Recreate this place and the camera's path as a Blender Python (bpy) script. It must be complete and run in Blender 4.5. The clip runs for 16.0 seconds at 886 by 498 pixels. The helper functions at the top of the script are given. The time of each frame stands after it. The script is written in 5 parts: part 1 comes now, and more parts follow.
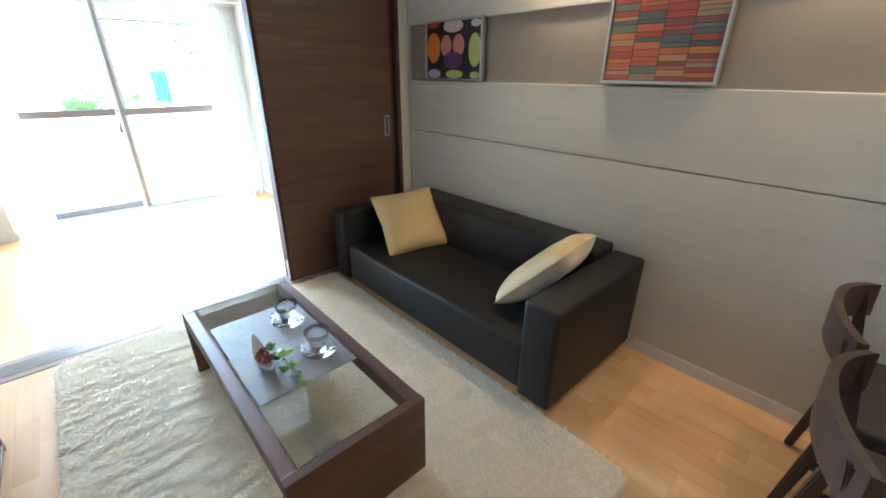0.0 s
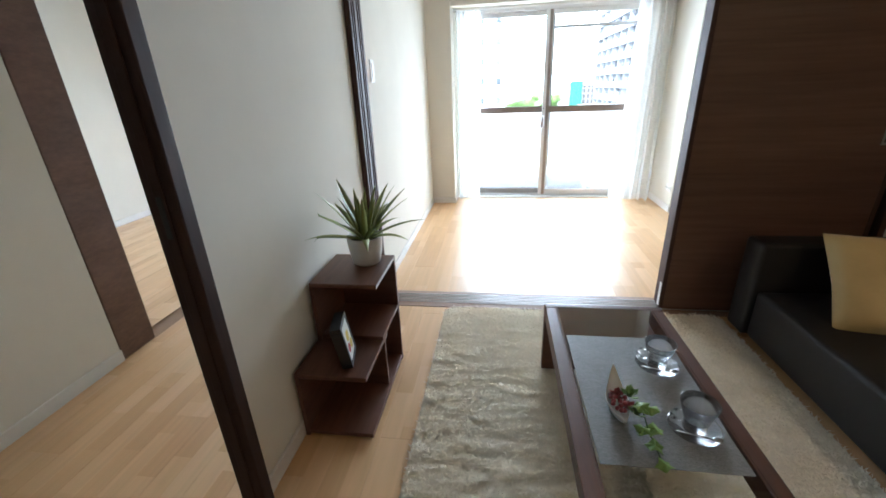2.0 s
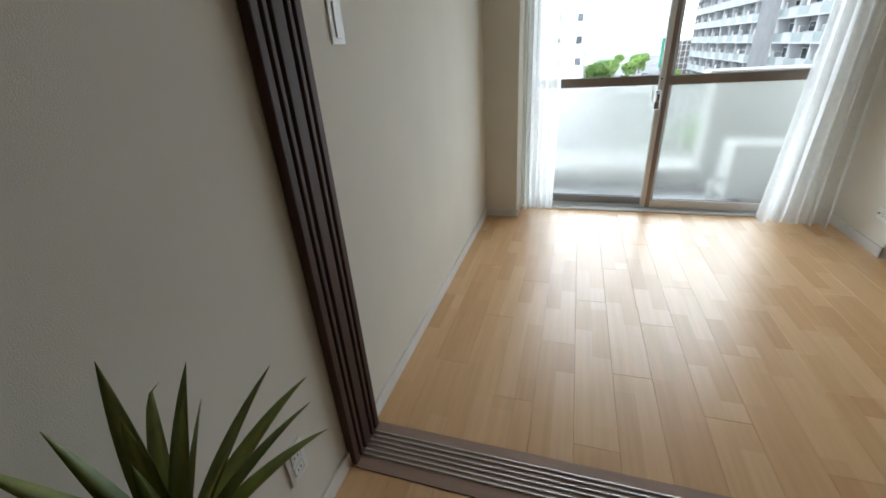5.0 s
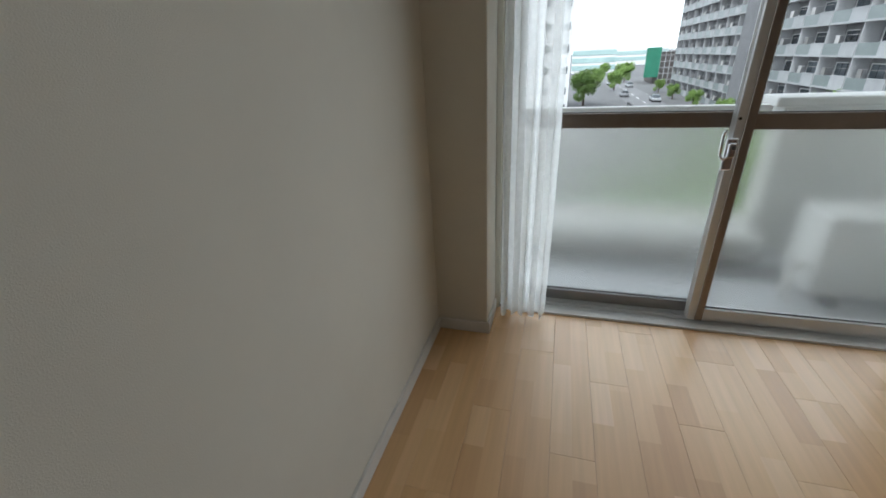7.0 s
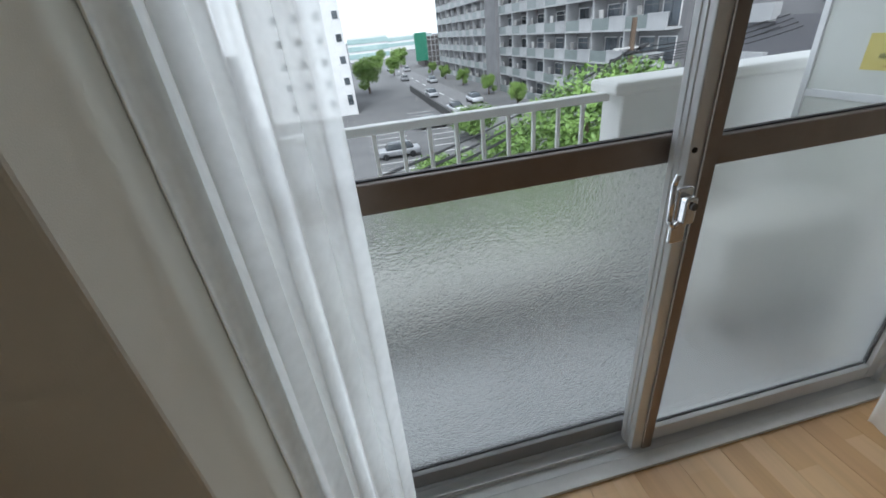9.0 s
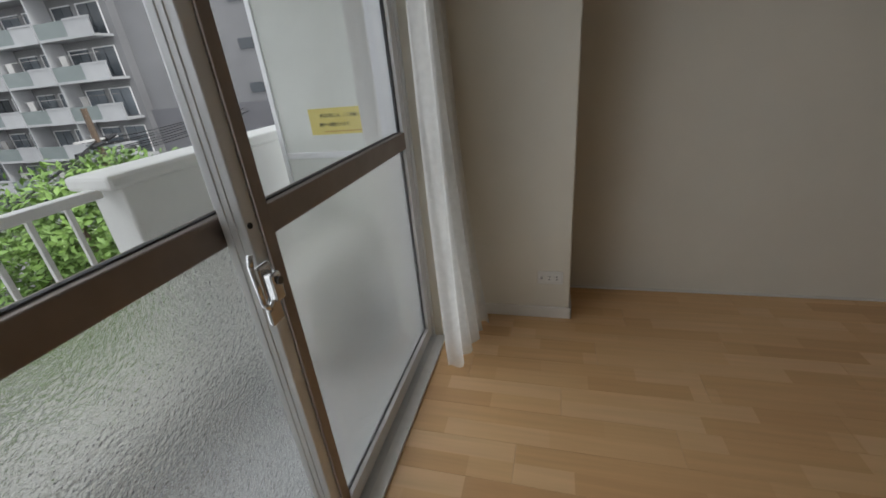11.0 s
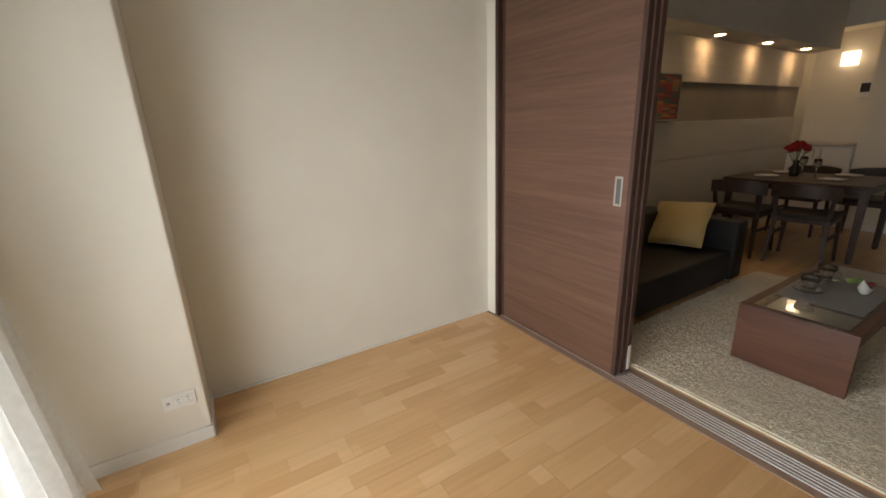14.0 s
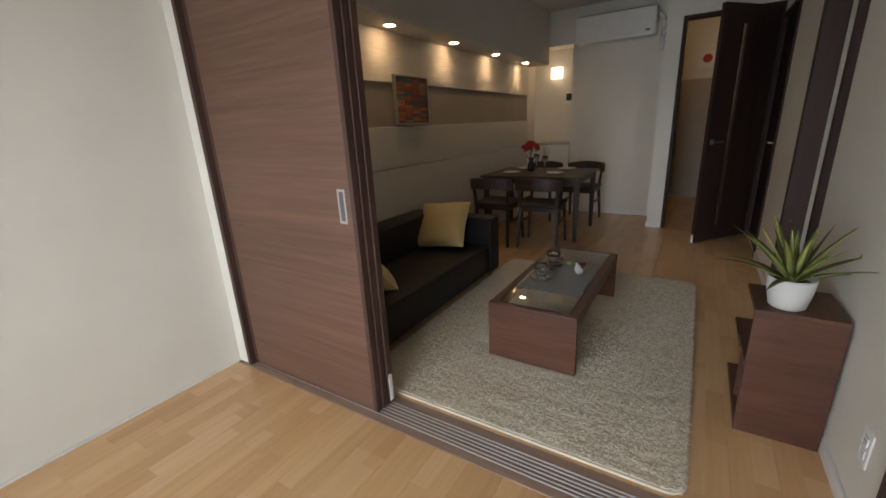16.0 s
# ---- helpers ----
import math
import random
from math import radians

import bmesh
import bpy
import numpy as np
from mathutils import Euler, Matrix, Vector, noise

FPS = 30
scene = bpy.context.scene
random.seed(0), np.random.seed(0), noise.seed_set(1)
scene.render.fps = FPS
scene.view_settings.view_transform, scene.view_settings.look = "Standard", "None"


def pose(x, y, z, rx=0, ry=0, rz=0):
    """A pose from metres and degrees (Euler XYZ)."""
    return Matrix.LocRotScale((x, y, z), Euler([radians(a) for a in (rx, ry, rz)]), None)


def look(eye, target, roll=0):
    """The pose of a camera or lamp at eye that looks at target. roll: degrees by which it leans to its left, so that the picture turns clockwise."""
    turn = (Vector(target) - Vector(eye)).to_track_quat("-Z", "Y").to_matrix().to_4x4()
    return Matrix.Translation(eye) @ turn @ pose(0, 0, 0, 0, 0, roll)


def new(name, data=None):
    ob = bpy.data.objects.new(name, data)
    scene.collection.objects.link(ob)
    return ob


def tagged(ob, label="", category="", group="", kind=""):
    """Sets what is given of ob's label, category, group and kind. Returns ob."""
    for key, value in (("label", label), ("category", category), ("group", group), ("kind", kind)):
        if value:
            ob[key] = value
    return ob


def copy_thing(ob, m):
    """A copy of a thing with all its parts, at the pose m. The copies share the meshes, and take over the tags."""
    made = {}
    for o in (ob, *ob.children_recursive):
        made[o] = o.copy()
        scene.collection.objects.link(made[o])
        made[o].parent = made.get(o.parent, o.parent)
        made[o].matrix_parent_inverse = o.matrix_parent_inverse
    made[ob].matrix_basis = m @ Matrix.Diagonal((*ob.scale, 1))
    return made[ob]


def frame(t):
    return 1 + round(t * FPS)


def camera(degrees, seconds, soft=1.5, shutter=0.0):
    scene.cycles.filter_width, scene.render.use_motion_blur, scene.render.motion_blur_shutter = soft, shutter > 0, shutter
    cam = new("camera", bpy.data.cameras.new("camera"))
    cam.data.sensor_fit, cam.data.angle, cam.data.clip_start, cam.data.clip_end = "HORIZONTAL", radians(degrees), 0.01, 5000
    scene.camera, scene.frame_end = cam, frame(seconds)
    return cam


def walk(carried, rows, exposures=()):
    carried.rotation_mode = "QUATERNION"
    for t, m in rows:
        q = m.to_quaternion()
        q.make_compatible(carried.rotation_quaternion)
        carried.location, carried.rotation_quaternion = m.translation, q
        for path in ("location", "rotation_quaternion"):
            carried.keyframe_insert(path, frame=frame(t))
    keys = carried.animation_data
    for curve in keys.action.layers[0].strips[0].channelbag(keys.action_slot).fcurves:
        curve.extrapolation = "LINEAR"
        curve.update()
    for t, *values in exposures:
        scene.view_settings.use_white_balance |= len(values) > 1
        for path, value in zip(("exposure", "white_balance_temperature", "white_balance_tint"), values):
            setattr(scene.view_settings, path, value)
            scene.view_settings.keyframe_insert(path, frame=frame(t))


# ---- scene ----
cam = camera(95.4, 16.0, soft=1.7)
PATH = [
    (0, (0.766, -2.535, 1.33), (2.006, -1.187, 0.527), 0.4),
    (0.5, (0.699, -2.368, 1.264), (1.628, -0.765, 0.509), 0.4),
    (1, (0.677, -2.277, 1.264), (1.235, -0.515, 0.501), -0.75),
    (1.5, (0.715, -2.216, 1.25), (0.806, -0.362, 0.506), -1.0),
    (2, (0.739, -2.195, 1.234), (0.469, -0.36, 0.486), -2.3),
    (2.5, (0.728, -2.155, 1.233), (0.26, -0.371, 0.458), -3.0),
    (3, (0.671, -1.985, 1.236), (0.226, -0.182, 0.494), -4.6),
    (3.5, (0.617, -1.763, 1.22), (0.233, 0.035, 0.433), -4.9),
    (4, (0.674, -1.453, 1.243), (0.057, 0.286, 0.472), -5.2),
    (4.2, (0.688, -1.345, 1.230), (0.056, 0.378, 0.434), -4.3),
    (6.5, (0.528, 0.263, 1.24), (0.02, 1.965, 0.32), -4.5),
    (7, (0.529, 0.614, 1.243), (0.009, 2.346, 0.388), -3.0),
    (7.5, (0.521, 0.969, 1.256), (0.266, 2.723, 0.331), -2.2),
    (8, (0.508, 1.309, 1.242), (0.497, 3.073, 0.299), -5.2),
    (8.2, (0.520, 1.440, 1.246), (0.511, 3.205, 0.302), -6.4),
    (10.3, (0.603, 2.025, 1.216), (2.003, 3.167, 0.358), -4.7),
    (10.5, (0.649, 1.971, 1.22), (2.198, 2.913, 0.377), -5.2),
    (11, (0.623, 1.967, 1.213), (2.366, 2.487, 0.382), -5.7),
    (11.5, (0.587, 1.872, 1.236), (2.393, 2.151, 0.424), -4.4),
    (12, (0.584, 1.839, 1.234), (2.435, 1.746, 0.483), -4.2),
    (12.5, (0.587, 1.799, 1.265), (2.428, 1.448, 0.566), -3.5),
    (13, (0.58, 1.758, 1.277), (2.38, 1.154, 0.647), -4.2),
    (13.5, (0.567, 1.778, 1.282), (2.29, 0.946, 0.699), -2.6),
    (14, (0.545, 1.753, 1.288), (2.187, 0.761, 0.72), -2.2),
    (14.5, (0.553, 1.721, 1.284), (2.064, 0.547, 0.7), -2.8),
    (15, (0.53, 1.623, 1.285), (1.871, 0.26, 0.698), -3.1),
    (15.5, (0.497, 1.445, 1.292), (1.746, -0.017, 0.742), -2.4),
    (16, (0.538, 1.203, 1.271), (1.562, -0.412, 0.685), -2.8),
]
# seconds, stops, white balance
EXPOSURES = [(0.0, 3.20, 4650, 0), (0.6, 2.55, 4750, 2), (1.0, 2.20, 4900, 3), (2.0, 2.10, 5150, 3), (3.0, 1.45, 5350, 3), (3.5, 1.00, 5450, 3), (4.2, 0.90, 5550, 3), (6.5, -0.40, 5800, 4),
             (8.2, -0.57, 5650, 5), (10.5, -0.93, 6000, 8), (12.0, -0.45, 6550, 10), (13.0, 0.25, 6750, 9), (14.0, 0.80, 6500, 9), (15.0, 0.90, 5900, 8), (16.0, 0.95, 5850, 8)]
SPOT_W, SCONCE_W, WINDOW_W = 1.25, 0.28, 15.0

walk(cam, [(t, look(e, g, r)) for t, e, g, r in PATH], EXPOSURES)

# ---- world, sun, large lights ----
world = bpy.data.worlds.new("world")
scene.world = world
world.use_nodes = True
wn = world.node_tree
sky = wn.nodes.new("ShaderNodeTexSky")
sky.sky_type = "NISHITA"
sky.sun_disc = False
sky.sun_elevation = radians(52)
sky.sun_rotation = radians(200)
sky.air_density, sky.dust_density, sky.ozone_density = 1.0, 4.0, 0.6
haze = wn.nodes.new("ShaderNodeMix")
haze.data_type = "RGBA"
haze.inputs[0].default_value = 0.55
haze.inputs[7].default_value = (36.5, 36.3, 36.2, 1)
wn.links.new(sky.outputs[0], haze.inputs[6])
bgn = wn.nodes["Background"]
wn.links.new(haze.outputs[2], bgn.inputs[0])
bgn.inputs[1].default_value = 0.13


def lamp(name, kind, m, energy, colour=(1, 1, 1), **more):
    data = bpy.data.lights.new(name, kind)
    data.energy, data.color = energy, colour
    for k, v in more.items():
        if k == "size":
            data.shadow_soft_size = v
        elif k == "cone":
            data.spot_size, data.spot_blend = radians(v), 0.9
    ob = new(name, data)
    ob.matrix_world = m
    return ob


sun = lamp("sun", "SUN", look((0, 0, 0), (math.sin(radians(200)) * -0.6, 0.55, -1)), 4.5, (1, 0.97, 0.92))
sun.data.angle = radians(14)


def sky_portal(name, x0, x1, z0, z1, y):
    """An opening through which the sky is sampled."""
    data = bpy.data.lights.new(name, "AREA")
    data.shape, data.size, data.size_y = "RECTANGLE", x1 - x0, z1 - z0
    data.cycles.is_portal = True
    ob = new(name, data)
    ob.matrix_world = look(((x0 + x1) / 2, y, (z0 + z1) / 2), ((x0 + x1) / 2, y - 1, (z0 + z1) / 2))


sky_portal("sky_portal", 0.27, 2.17, 0.03, 1.91, 2.62)


def window_light(x0, x1, z0, z1, y, watts):
    """The sky's light at a window, as an area lamp in its opening; the slab above narrows it."""
    data = bpy.data.lights.new("window_light", "AREA")
    data.shape, data.size, data.size_y = "RECTANGLE", x1 - x0, z1 - z0
    data.energy, data.color, data.spread = watts, (0.97, 0.985, 1.0), radians(140)
    ob = new("window_light", data)
    ob.matrix_world = look(((x0 + x1) / 2, y, (z0 + z1) / 2), ((x0 + x1) / 2, y - 1, (z0 + z1) / 2))


window_light(0.33, 2.12, 0.06, 1.88, 2.502, WINDOW_W)
window_light(-2.55, -0.95, 0.05, 1.90, 2.48, WINDOW_W * 0.35)
sky_portal("sky_portal", -2.6, -0.9, 0.05, 1.95, 2.62)

WARM = (1.0, 0.62, 0.30)
SPOT_Y = (-1.41, -2.345, -3.265, -4.19)
for y in SPOT_Y:
    lamp("downlight_lamp", "SPOT", look((2.585, y, 1.970), (2.61, y, 0)), SPOT_W, WARM, size=0.025, cone=92)
lamp("sconce_lamp", "POINT", pose(2.375, -4.84, 1.90), SCONCE_W, WARM, size=0.05)
lamp("hall_lamp", "POINT", pose(0.45, -5.2, 2.30), 0.7, (1.0, 0.58, 0.22), size=0.08)


# ---- materials ----
def nodes_of(name):
    m = bpy.data.materials.new(name)
    m.use_nodes = True
    t = m.node_tree
    return m, t, t.nodes["Principled BSDF"]


def surf(name, c1, c2, scale=8.0, stretch=(1, 1, 1), rough=0.5, metal=0.0, bump=0.1, depth=0.002, vary=0.0, rough2=None, big=0.5, spec=0.5,
         sheen=0.0, coat=0.0, fine=0.0, detail=6.0):
    """Two scales of noise between two colours, with relief; vary: brightness differs from object to object."""
    m, t, b = nodes_of(name)
    n, l = t.nodes, t.links
    co = n.new("ShaderNodeTexCoord")
    mp = n.new("ShaderNodeMapping")
    mp.inputs["Scale"].default_value = stretch
    info = n.new("ShaderNodeObjectInfo")
    off = n.new("ShaderNodeMath")
    off.operation = "MULTIPLY"
    off.inputs[1].default_value = 37.0 if vary else 0.0
    l.new(info.outputs["Random"], off.inputs[0])
    l.new(off.outputs[0], mp.inputs["Location"])
    l.new(co.outputs["Object"], mp.inputs["Vector"])
    a = n.new("ShaderNodeTexNoise")
    a.inputs["Scale"].default_value, a.inputs["Detail"].default_value, a.inputs["Roughness"].default_value = scale, detail, 0.62
    g = n.new("ShaderNodeTexNoise")
    g.inputs["Scale"].default_value, g.inputs["Detail"].default_value = scale * 0.17, 3.0
    l.new(mp.outputs[0], a.inputs["Vector"])
    l.new(mp.outputs[0], g.inputs["Vector"])
    mix = n.new("ShaderNodeMix")
    mix.inputs[0].default_value = big
    l.new(a.outputs[0], mix.inputs[2])
    l.new(g.outputs[0], mix.inputs[3])
    ramp = n.new("ShaderNodeValToRGB")
    ramp.color_ramp.elements[0].position, ramp.color_ramp.elements[1].position = 0.34, 0.66
    ramp.color_ramp.elements[0].color, ramp.color_ramp.elements[1].color = (*c1, 1), (*c2, 1)
    l.new(mix.outputs[0], ramp.inputs[0])
    colour = ramp.outputs[0]
    if vary:
        hsv = n.new("ShaderNodeHueSaturation")
        mr = n.new("ShaderNodeMapRange")
        mr.inputs[3].default_value, mr.inputs[4].default_value = 1 - vary, 1 + vary
        l.new(info.outputs["Random"], mr.inputs[0])
        l.new(mr.outputs[0], hsv.inputs["Value"])
        l.new(colour, hsv.inputs["Color"])
        colour = hsv.outputs[0]
    l.new(colour, b.inputs["Base Color"])
    b.inputs["Metallic"].default_value = metal
    b.inputs["Specular IOR Level"].default_value = spec
    b.inputs["Sheen Weight"].default_value = sheen
    b.inputs["Coat Weight"].default_value = coat
    r = n.new("ShaderNodeMapRange")
    r.inputs[3].default_value, r.inputs[4].default_value = rough, rough2 if rough2 is not None else min(1, rough + 0.12)
    l.new(g.outputs[0], r.inputs[0])
    l.new(r.outputs[0], b.inputs["Roughness"])
    if bump:
        bp = n.new("ShaderNodeBump")
        bp.inputs["Strength"].default_value, bp.inputs["Distance"].default_value = bump, depth
        if fine:
            f = n.new("ShaderNodeTexNoise")
            f.inputs["Scale"].default_value, f.inputs["Detail"].default_value = fine, 3.0
            l.new(co.outputs["Object"], f.inputs["Vector"])
            l.new(f.outputs[0], bp.inputs["Height"])
        else:
            l.new(a.outputs[0], bp.inputs["Height"])
        l.new(bp.outputs[0], b.inputs["Normal"])
    return m


def plain(name, c, rough=0.5, metal=0.0, spec=0.5):
    return surf(name, tuple(v * 0.93 for v in c), tuple(min(1, v * 1.05) for v in c), 30, rough=rough, metal=metal, bump=0.03, spec=spec)


def glass(name, rough=0.0, colour=(1, 1, 1), scale=0.0, strength=0.0, ior=1.45, depth=0.01):
    m, t, b = nodes_of(name)
    b.inputs["Base Color"].default_value = (*colour, 1)
    b.inputs["Transmission Weight"].default_value = 1
    b.inputs["Roughness"].default_value = rough
    b.inputs["IOR"].default_value = ior
    if scale:
        co, v, bp = t.nodes.new("ShaderNodeTexCoord"), t.nodes.new("ShaderNodeTexNoise"), t.nodes.new("ShaderNodeBump")
        v.inputs["Scale"].default_value, v.inputs["Detail"].default_value = scale, 2
        bp.inputs["Strength"].default_value, bp.inputs["Distance"].default_value = strength, depth
        t.links.new(co.outputs["Object"], v.inputs["Vector"])
        t.links.new(v.outputs[0], bp.inputs["Height"])
        t.links.new(bp.outputs[0], b.inputs["Normal"])
    return m


def glow(name, colour, strength):
    m, t, b = nodes_of(name)
    b.inputs["Base Color"].default_value = (0.8, 0.78, 0.72, 1)
    b.inputs["Emission Color"].default_value = (*colour, 1)
    b.inputs["Emission Strength"].default_value = strength
    return m


WALLPAPER = surf("wallpaper", (0.69, 0.655, 0.575), (0.75, 0.715, 0.63), 3, rough=0.85, bump=0.35, depth=0.0012, fine=420, spec=0.25)
CEILING = surf("ceiling_paper", (0.62, 0.60, 0.56), (0.68, 0.66, 0.62), 3, rough=0.9, bump=0.3, depth=0.001, fine=400, spec=0.2)
DECOR = surf("decor_board", (0.58, 0.54, 0.47), (0.65, 0.61, 0.54), 5, stretch=(1, 1, 9), rough=0.6, bump=0.25, depth=0.002, spec=0.4)
STUCCO = surf("ribbed_stucco", (0.60, 0.555, 0.485), (0.67, 0.625, 0.555), 14, stretch=(1, 0.5, 7), rough=0.75, bump=0.9, depth=0.008, big=0.2)
BAND = surf("taupe_band", (0.27, 0.235, 0.195), (0.31, 0.27, 0.225), 6, rough=0.7, bump=0.15, fine=300)
BASEB = surf("baseboard_paint", (0.70, 0.68, 0.64), (0.78, 0.76, 0.72), 10, rough=0.45, bump=0.05)
def parquet(name):
    """Maple staves two to a board, each of its own tone, with fine grain along y."""
    m, t, b = nodes_of(name)
    n, l = t.nodes, t.links
    co, info = n.new("ShaderNodeTexCoord"), n.new("ShaderNodeObjectInfo")
    sep, com = n.new("ShaderNodeSeparateXYZ"), n.new("ShaderNodeCombineXYZ")
    off = n.new("ShaderNodeMath")
    off.operation, off.inputs[1].default_value = "MULTIPLY_ADD", 53.0
    l.new(co.outputs["Object"], sep.inputs[0])
    l.new(info.outputs["Random"], off.inputs[0])
    l.new(sep.outputs[1], off.inputs[2])
    l.new(off.outputs[0], com.inputs[0])
    l.new(sep.outputs[0], com.inputs[1])
    brick = n.new("ShaderNodeTexBrick")
    brick.inputs["Scale"].default_value, brick.inputs["Mortar Size"].default_value = 1.0, 0.0
    brick.inputs["Brick Width"].default_value, brick.inputs["Row Height"].default_value = 0.37, 0.0745
    brick.inputs["Color1"].default_value, brick.inputs["Color2"].default_value = (0.0, 0.0, 0.0, 1), (1.0, 1.0, 1.0, 1)
    l.new(com.outputs[0], brick.inputs["Vector"])
    tone = n.new("ShaderNodeValToRGB")
    e = tone.color_ramp.elements
    e[0].position, e[0].color = 0.0, (0.60, 0.352, 0.163, 1)
    e[1].position, e[1].color = 1.0, (0.735, 0.485, 0.255, 1)
    for p, c in ((0.14, (0.645, 0.39, 0.182, 1)), (0.6, (0.695, 0.44, 0.215, 1))):
        e.new(p).color = c
    l.new(brick.outputs["Color"], tone.inputs[0])
    mp, nz = n.new("ShaderNodeMapping"), n.new("ShaderNodeTexNoise")
    mp.inputs["Scale"].default_value = (2.2, 42, 1)
    nz.inputs["Scale"].default_value, nz.inputs["Detail"].default_value = 1.0, 7.0
    l.new(com.outputs[0], mp.inputs["Vector"])
    l.new(mp.outputs[0], nz.inputs["Vector"])
    hsv, mr = n.new("ShaderNodeHueSaturation"), n.new("ShaderNodeMapRange")
    mr.inputs[3].default_value, mr.inputs[4].default_value = 0.84, 1.16
    l.new(nz.outputs[0], mr.inputs[0])
    l.new(mr.outputs[0], hsv.inputs["Value"])
    l.new(tone.outputs[0], hsv.inputs["Color"])
    l.new(hsv.outputs[0], b.inputs["Base Color"])
    r2 = n.new("ShaderNodeMapRange")
    r2.inputs[3].default_value, r2.inputs[4].default_value = 0.30, 0.44
    l.new(nz.outputs[0], r2.inputs[0])
    l.new(r2.outputs[0], b.inputs["Roughness"])
    b.inputs["Coat Weight"].default_value, b.inputs["Coat Roughness"].default_value = 0.42, 0.27
    bp = n.new("ShaderNodeBump")
    bp.inputs["Strength"].default_value, bp.inputs["Distance"].default_value = 0.05, 0.001
    l.new(nz.outputs[0], bp.inputs["Height"])
    l.new(bp.outputs[0], b.inputs["Normal"])
    return m


PLANK = parquet("maple_plank")
SUBFLOOR = surf("floor_joint", (0.24, 0.14, 0.07), (0.32, 0.19, 0.09), 9, rough=0.6, bump=0.1)
WALNUT = surf("walnut", (0.060, 0.024, 0.014), (0.125, 0.052, 0.030), 6, stretch=(1.2, 1.2, 9), rough=0.38, bump=0.15, depth=0.001, vary=0.08)
WALNUT_X = surf("walnut_level_grain", (0.060, 0.024, 0.014), (0.135, 0.056, 0.032), 6, stretch=(0.9, 9, 9), rough=0.36, bump=0.15, depth=0.001)
WALNUT_Y = surf("walnut_long_grain", (0.070, 0.030, 0.018), (0.15, 0.066, 0.038), 6, stretch=(9, 0.9, 9), rough=0.36, bump=0.15, depth=0.001)
DOORWOOD = surf("door_veneer", (0.090, 0.045, 0.029), (0.165, 0.088, 0.056), 5, stretch=(0.45, 4, 11), rough=0.42, bump=0.15, depth=0.0006, big=0.5)
EDGEWOOD = surf("door_edge_wood", (0.055, 0.029, 0.021), (0.085, 0.046, 0.034), 6, stretch=(5, 5, 0.6), rough=0.55, spec=0.3, bump=0.12, depth=0.001)
DARKWOOD = surf("dark_stained_wood", (0.024, 0.013, 0.010), (0.050, 0.027, 0.020), 8, stretch=(6, 6, 0.7), rough=0.58, spec=0.25, bump=0.15, depth=0.001)
ESPRESSO = surf("espresso_wood", (0.030, 0.017, 0.012), (0.060, 0.033, 0.022), 8, stretch=(3, 3, 3), rough=0.38, bump=0.12, depth=0.001, vary=0.06)
LEATHER = surf("black_leather", (0.010, 0.010, 0.011), (0.020, 0.019, 0.020), 8, rough=0.40, rough2=0.52, bump=0.35, depth=0.0012, fine=330, spec=0.30)
SEATPAD = surf("dark_seat_pad", (0.018, 0.014, 0.012), (0.032, 0.025, 0.022), 20, rough=0.55, bump=0.3, fine=350)
GOLD = surf("gold_satin", (0.50, 0.36, 0.13), (0.64, 0.49, 0.22), 4, rough=0.38, rough2=0.5, bump=0.35, depth=0.0012, fine=520, sheen=0.4)
SILVERCLOTH = surf("pale_satin", (0.52, 0.46, 0.34), (0.68, 0.62, 0.50), 22, rough=0.38, bump=0.25, fine=500, sheen=0.4)
PILE = surf("shag_pile", (0.90, 0.82, 0.68), (0.97, 0.92, 0.80), 9, rough=0.95, bump=0.3, fine=260, spec=0.1, sheen=0.3)
pn = PILE.node_tree
pi, pm, ph = pn.nodes.new("ShaderNodeNewGeometry"), pn.nodes.new("ShaderNodeMapRange"), pn.nodes.new("ShaderNodeHueSaturation")
pm.inputs[3].default_value, pm.inputs[4].default_value = 0.94, 1.05
pn.links.new(pi.outputs["Random Per Island"], pm.inputs[0])
pn.links.new(pm.outputs[0], ph.inputs["Value"])
pn.links.new(pn.nodes["Color Ramp"].outputs[0], ph.inputs["Color"])
pn.links.new(ph.outputs[0], pn.nodes["Principled BSDF"].inputs["Base Color"])
pt, px_ = pn.nodes.new("ShaderNodeBsdfTranslucent"), pn.nodes.new("ShaderNodeMixShader")
px_.inputs[0].default_value = 0.5
pn.links.new(ph.outputs[0], pt.inputs[0])
pn.links.new(pn.nodes["Principled BSDF"].outputs[0], px_.inputs[1])
pn.links.new(pt.outputs[0], px_.inputs[2])
pn.links.new(px_.outputs[0], pn.nodes["Material Output"].inputs[0])
RUGEDGE = surf("rug_binding", (0.62, 0.56, 0.45), (0.74, 0.68, 0.57), 80, rough=0.9, bump=0.5, spec=0.1)
ALU = surf("anodised_aluminium", (0.74, 0.75, 0.76), (0.80, 0.81, 0.82), 14, stretch=(1, 1, 0.2), rough=0.34, metal=0.25, bump=0.03)
# the same silver aluminium, the brown room's reflection put into its colour
ALUREFLECT = surf("bronze_aluminium", (0.26, 0.215, 0.185), (0.33, 0.28, 0.245), 14, rough=0.36, metal=0.5, bump=0.03)
RAILALU = surf("track_aluminium", (0.55, 0.53, 0.51), (0.64, 0.62, 0.60), 20, rough=0.35, metal=0.8, bump=0.05)
TRACKWOOD = surf("threshold_wood", (0.27, 0.175, 0.125), (0.37, 0.255, 0.19), 7, stretch=(0.8, 8, 8), rough=0.5, bump=0.15)
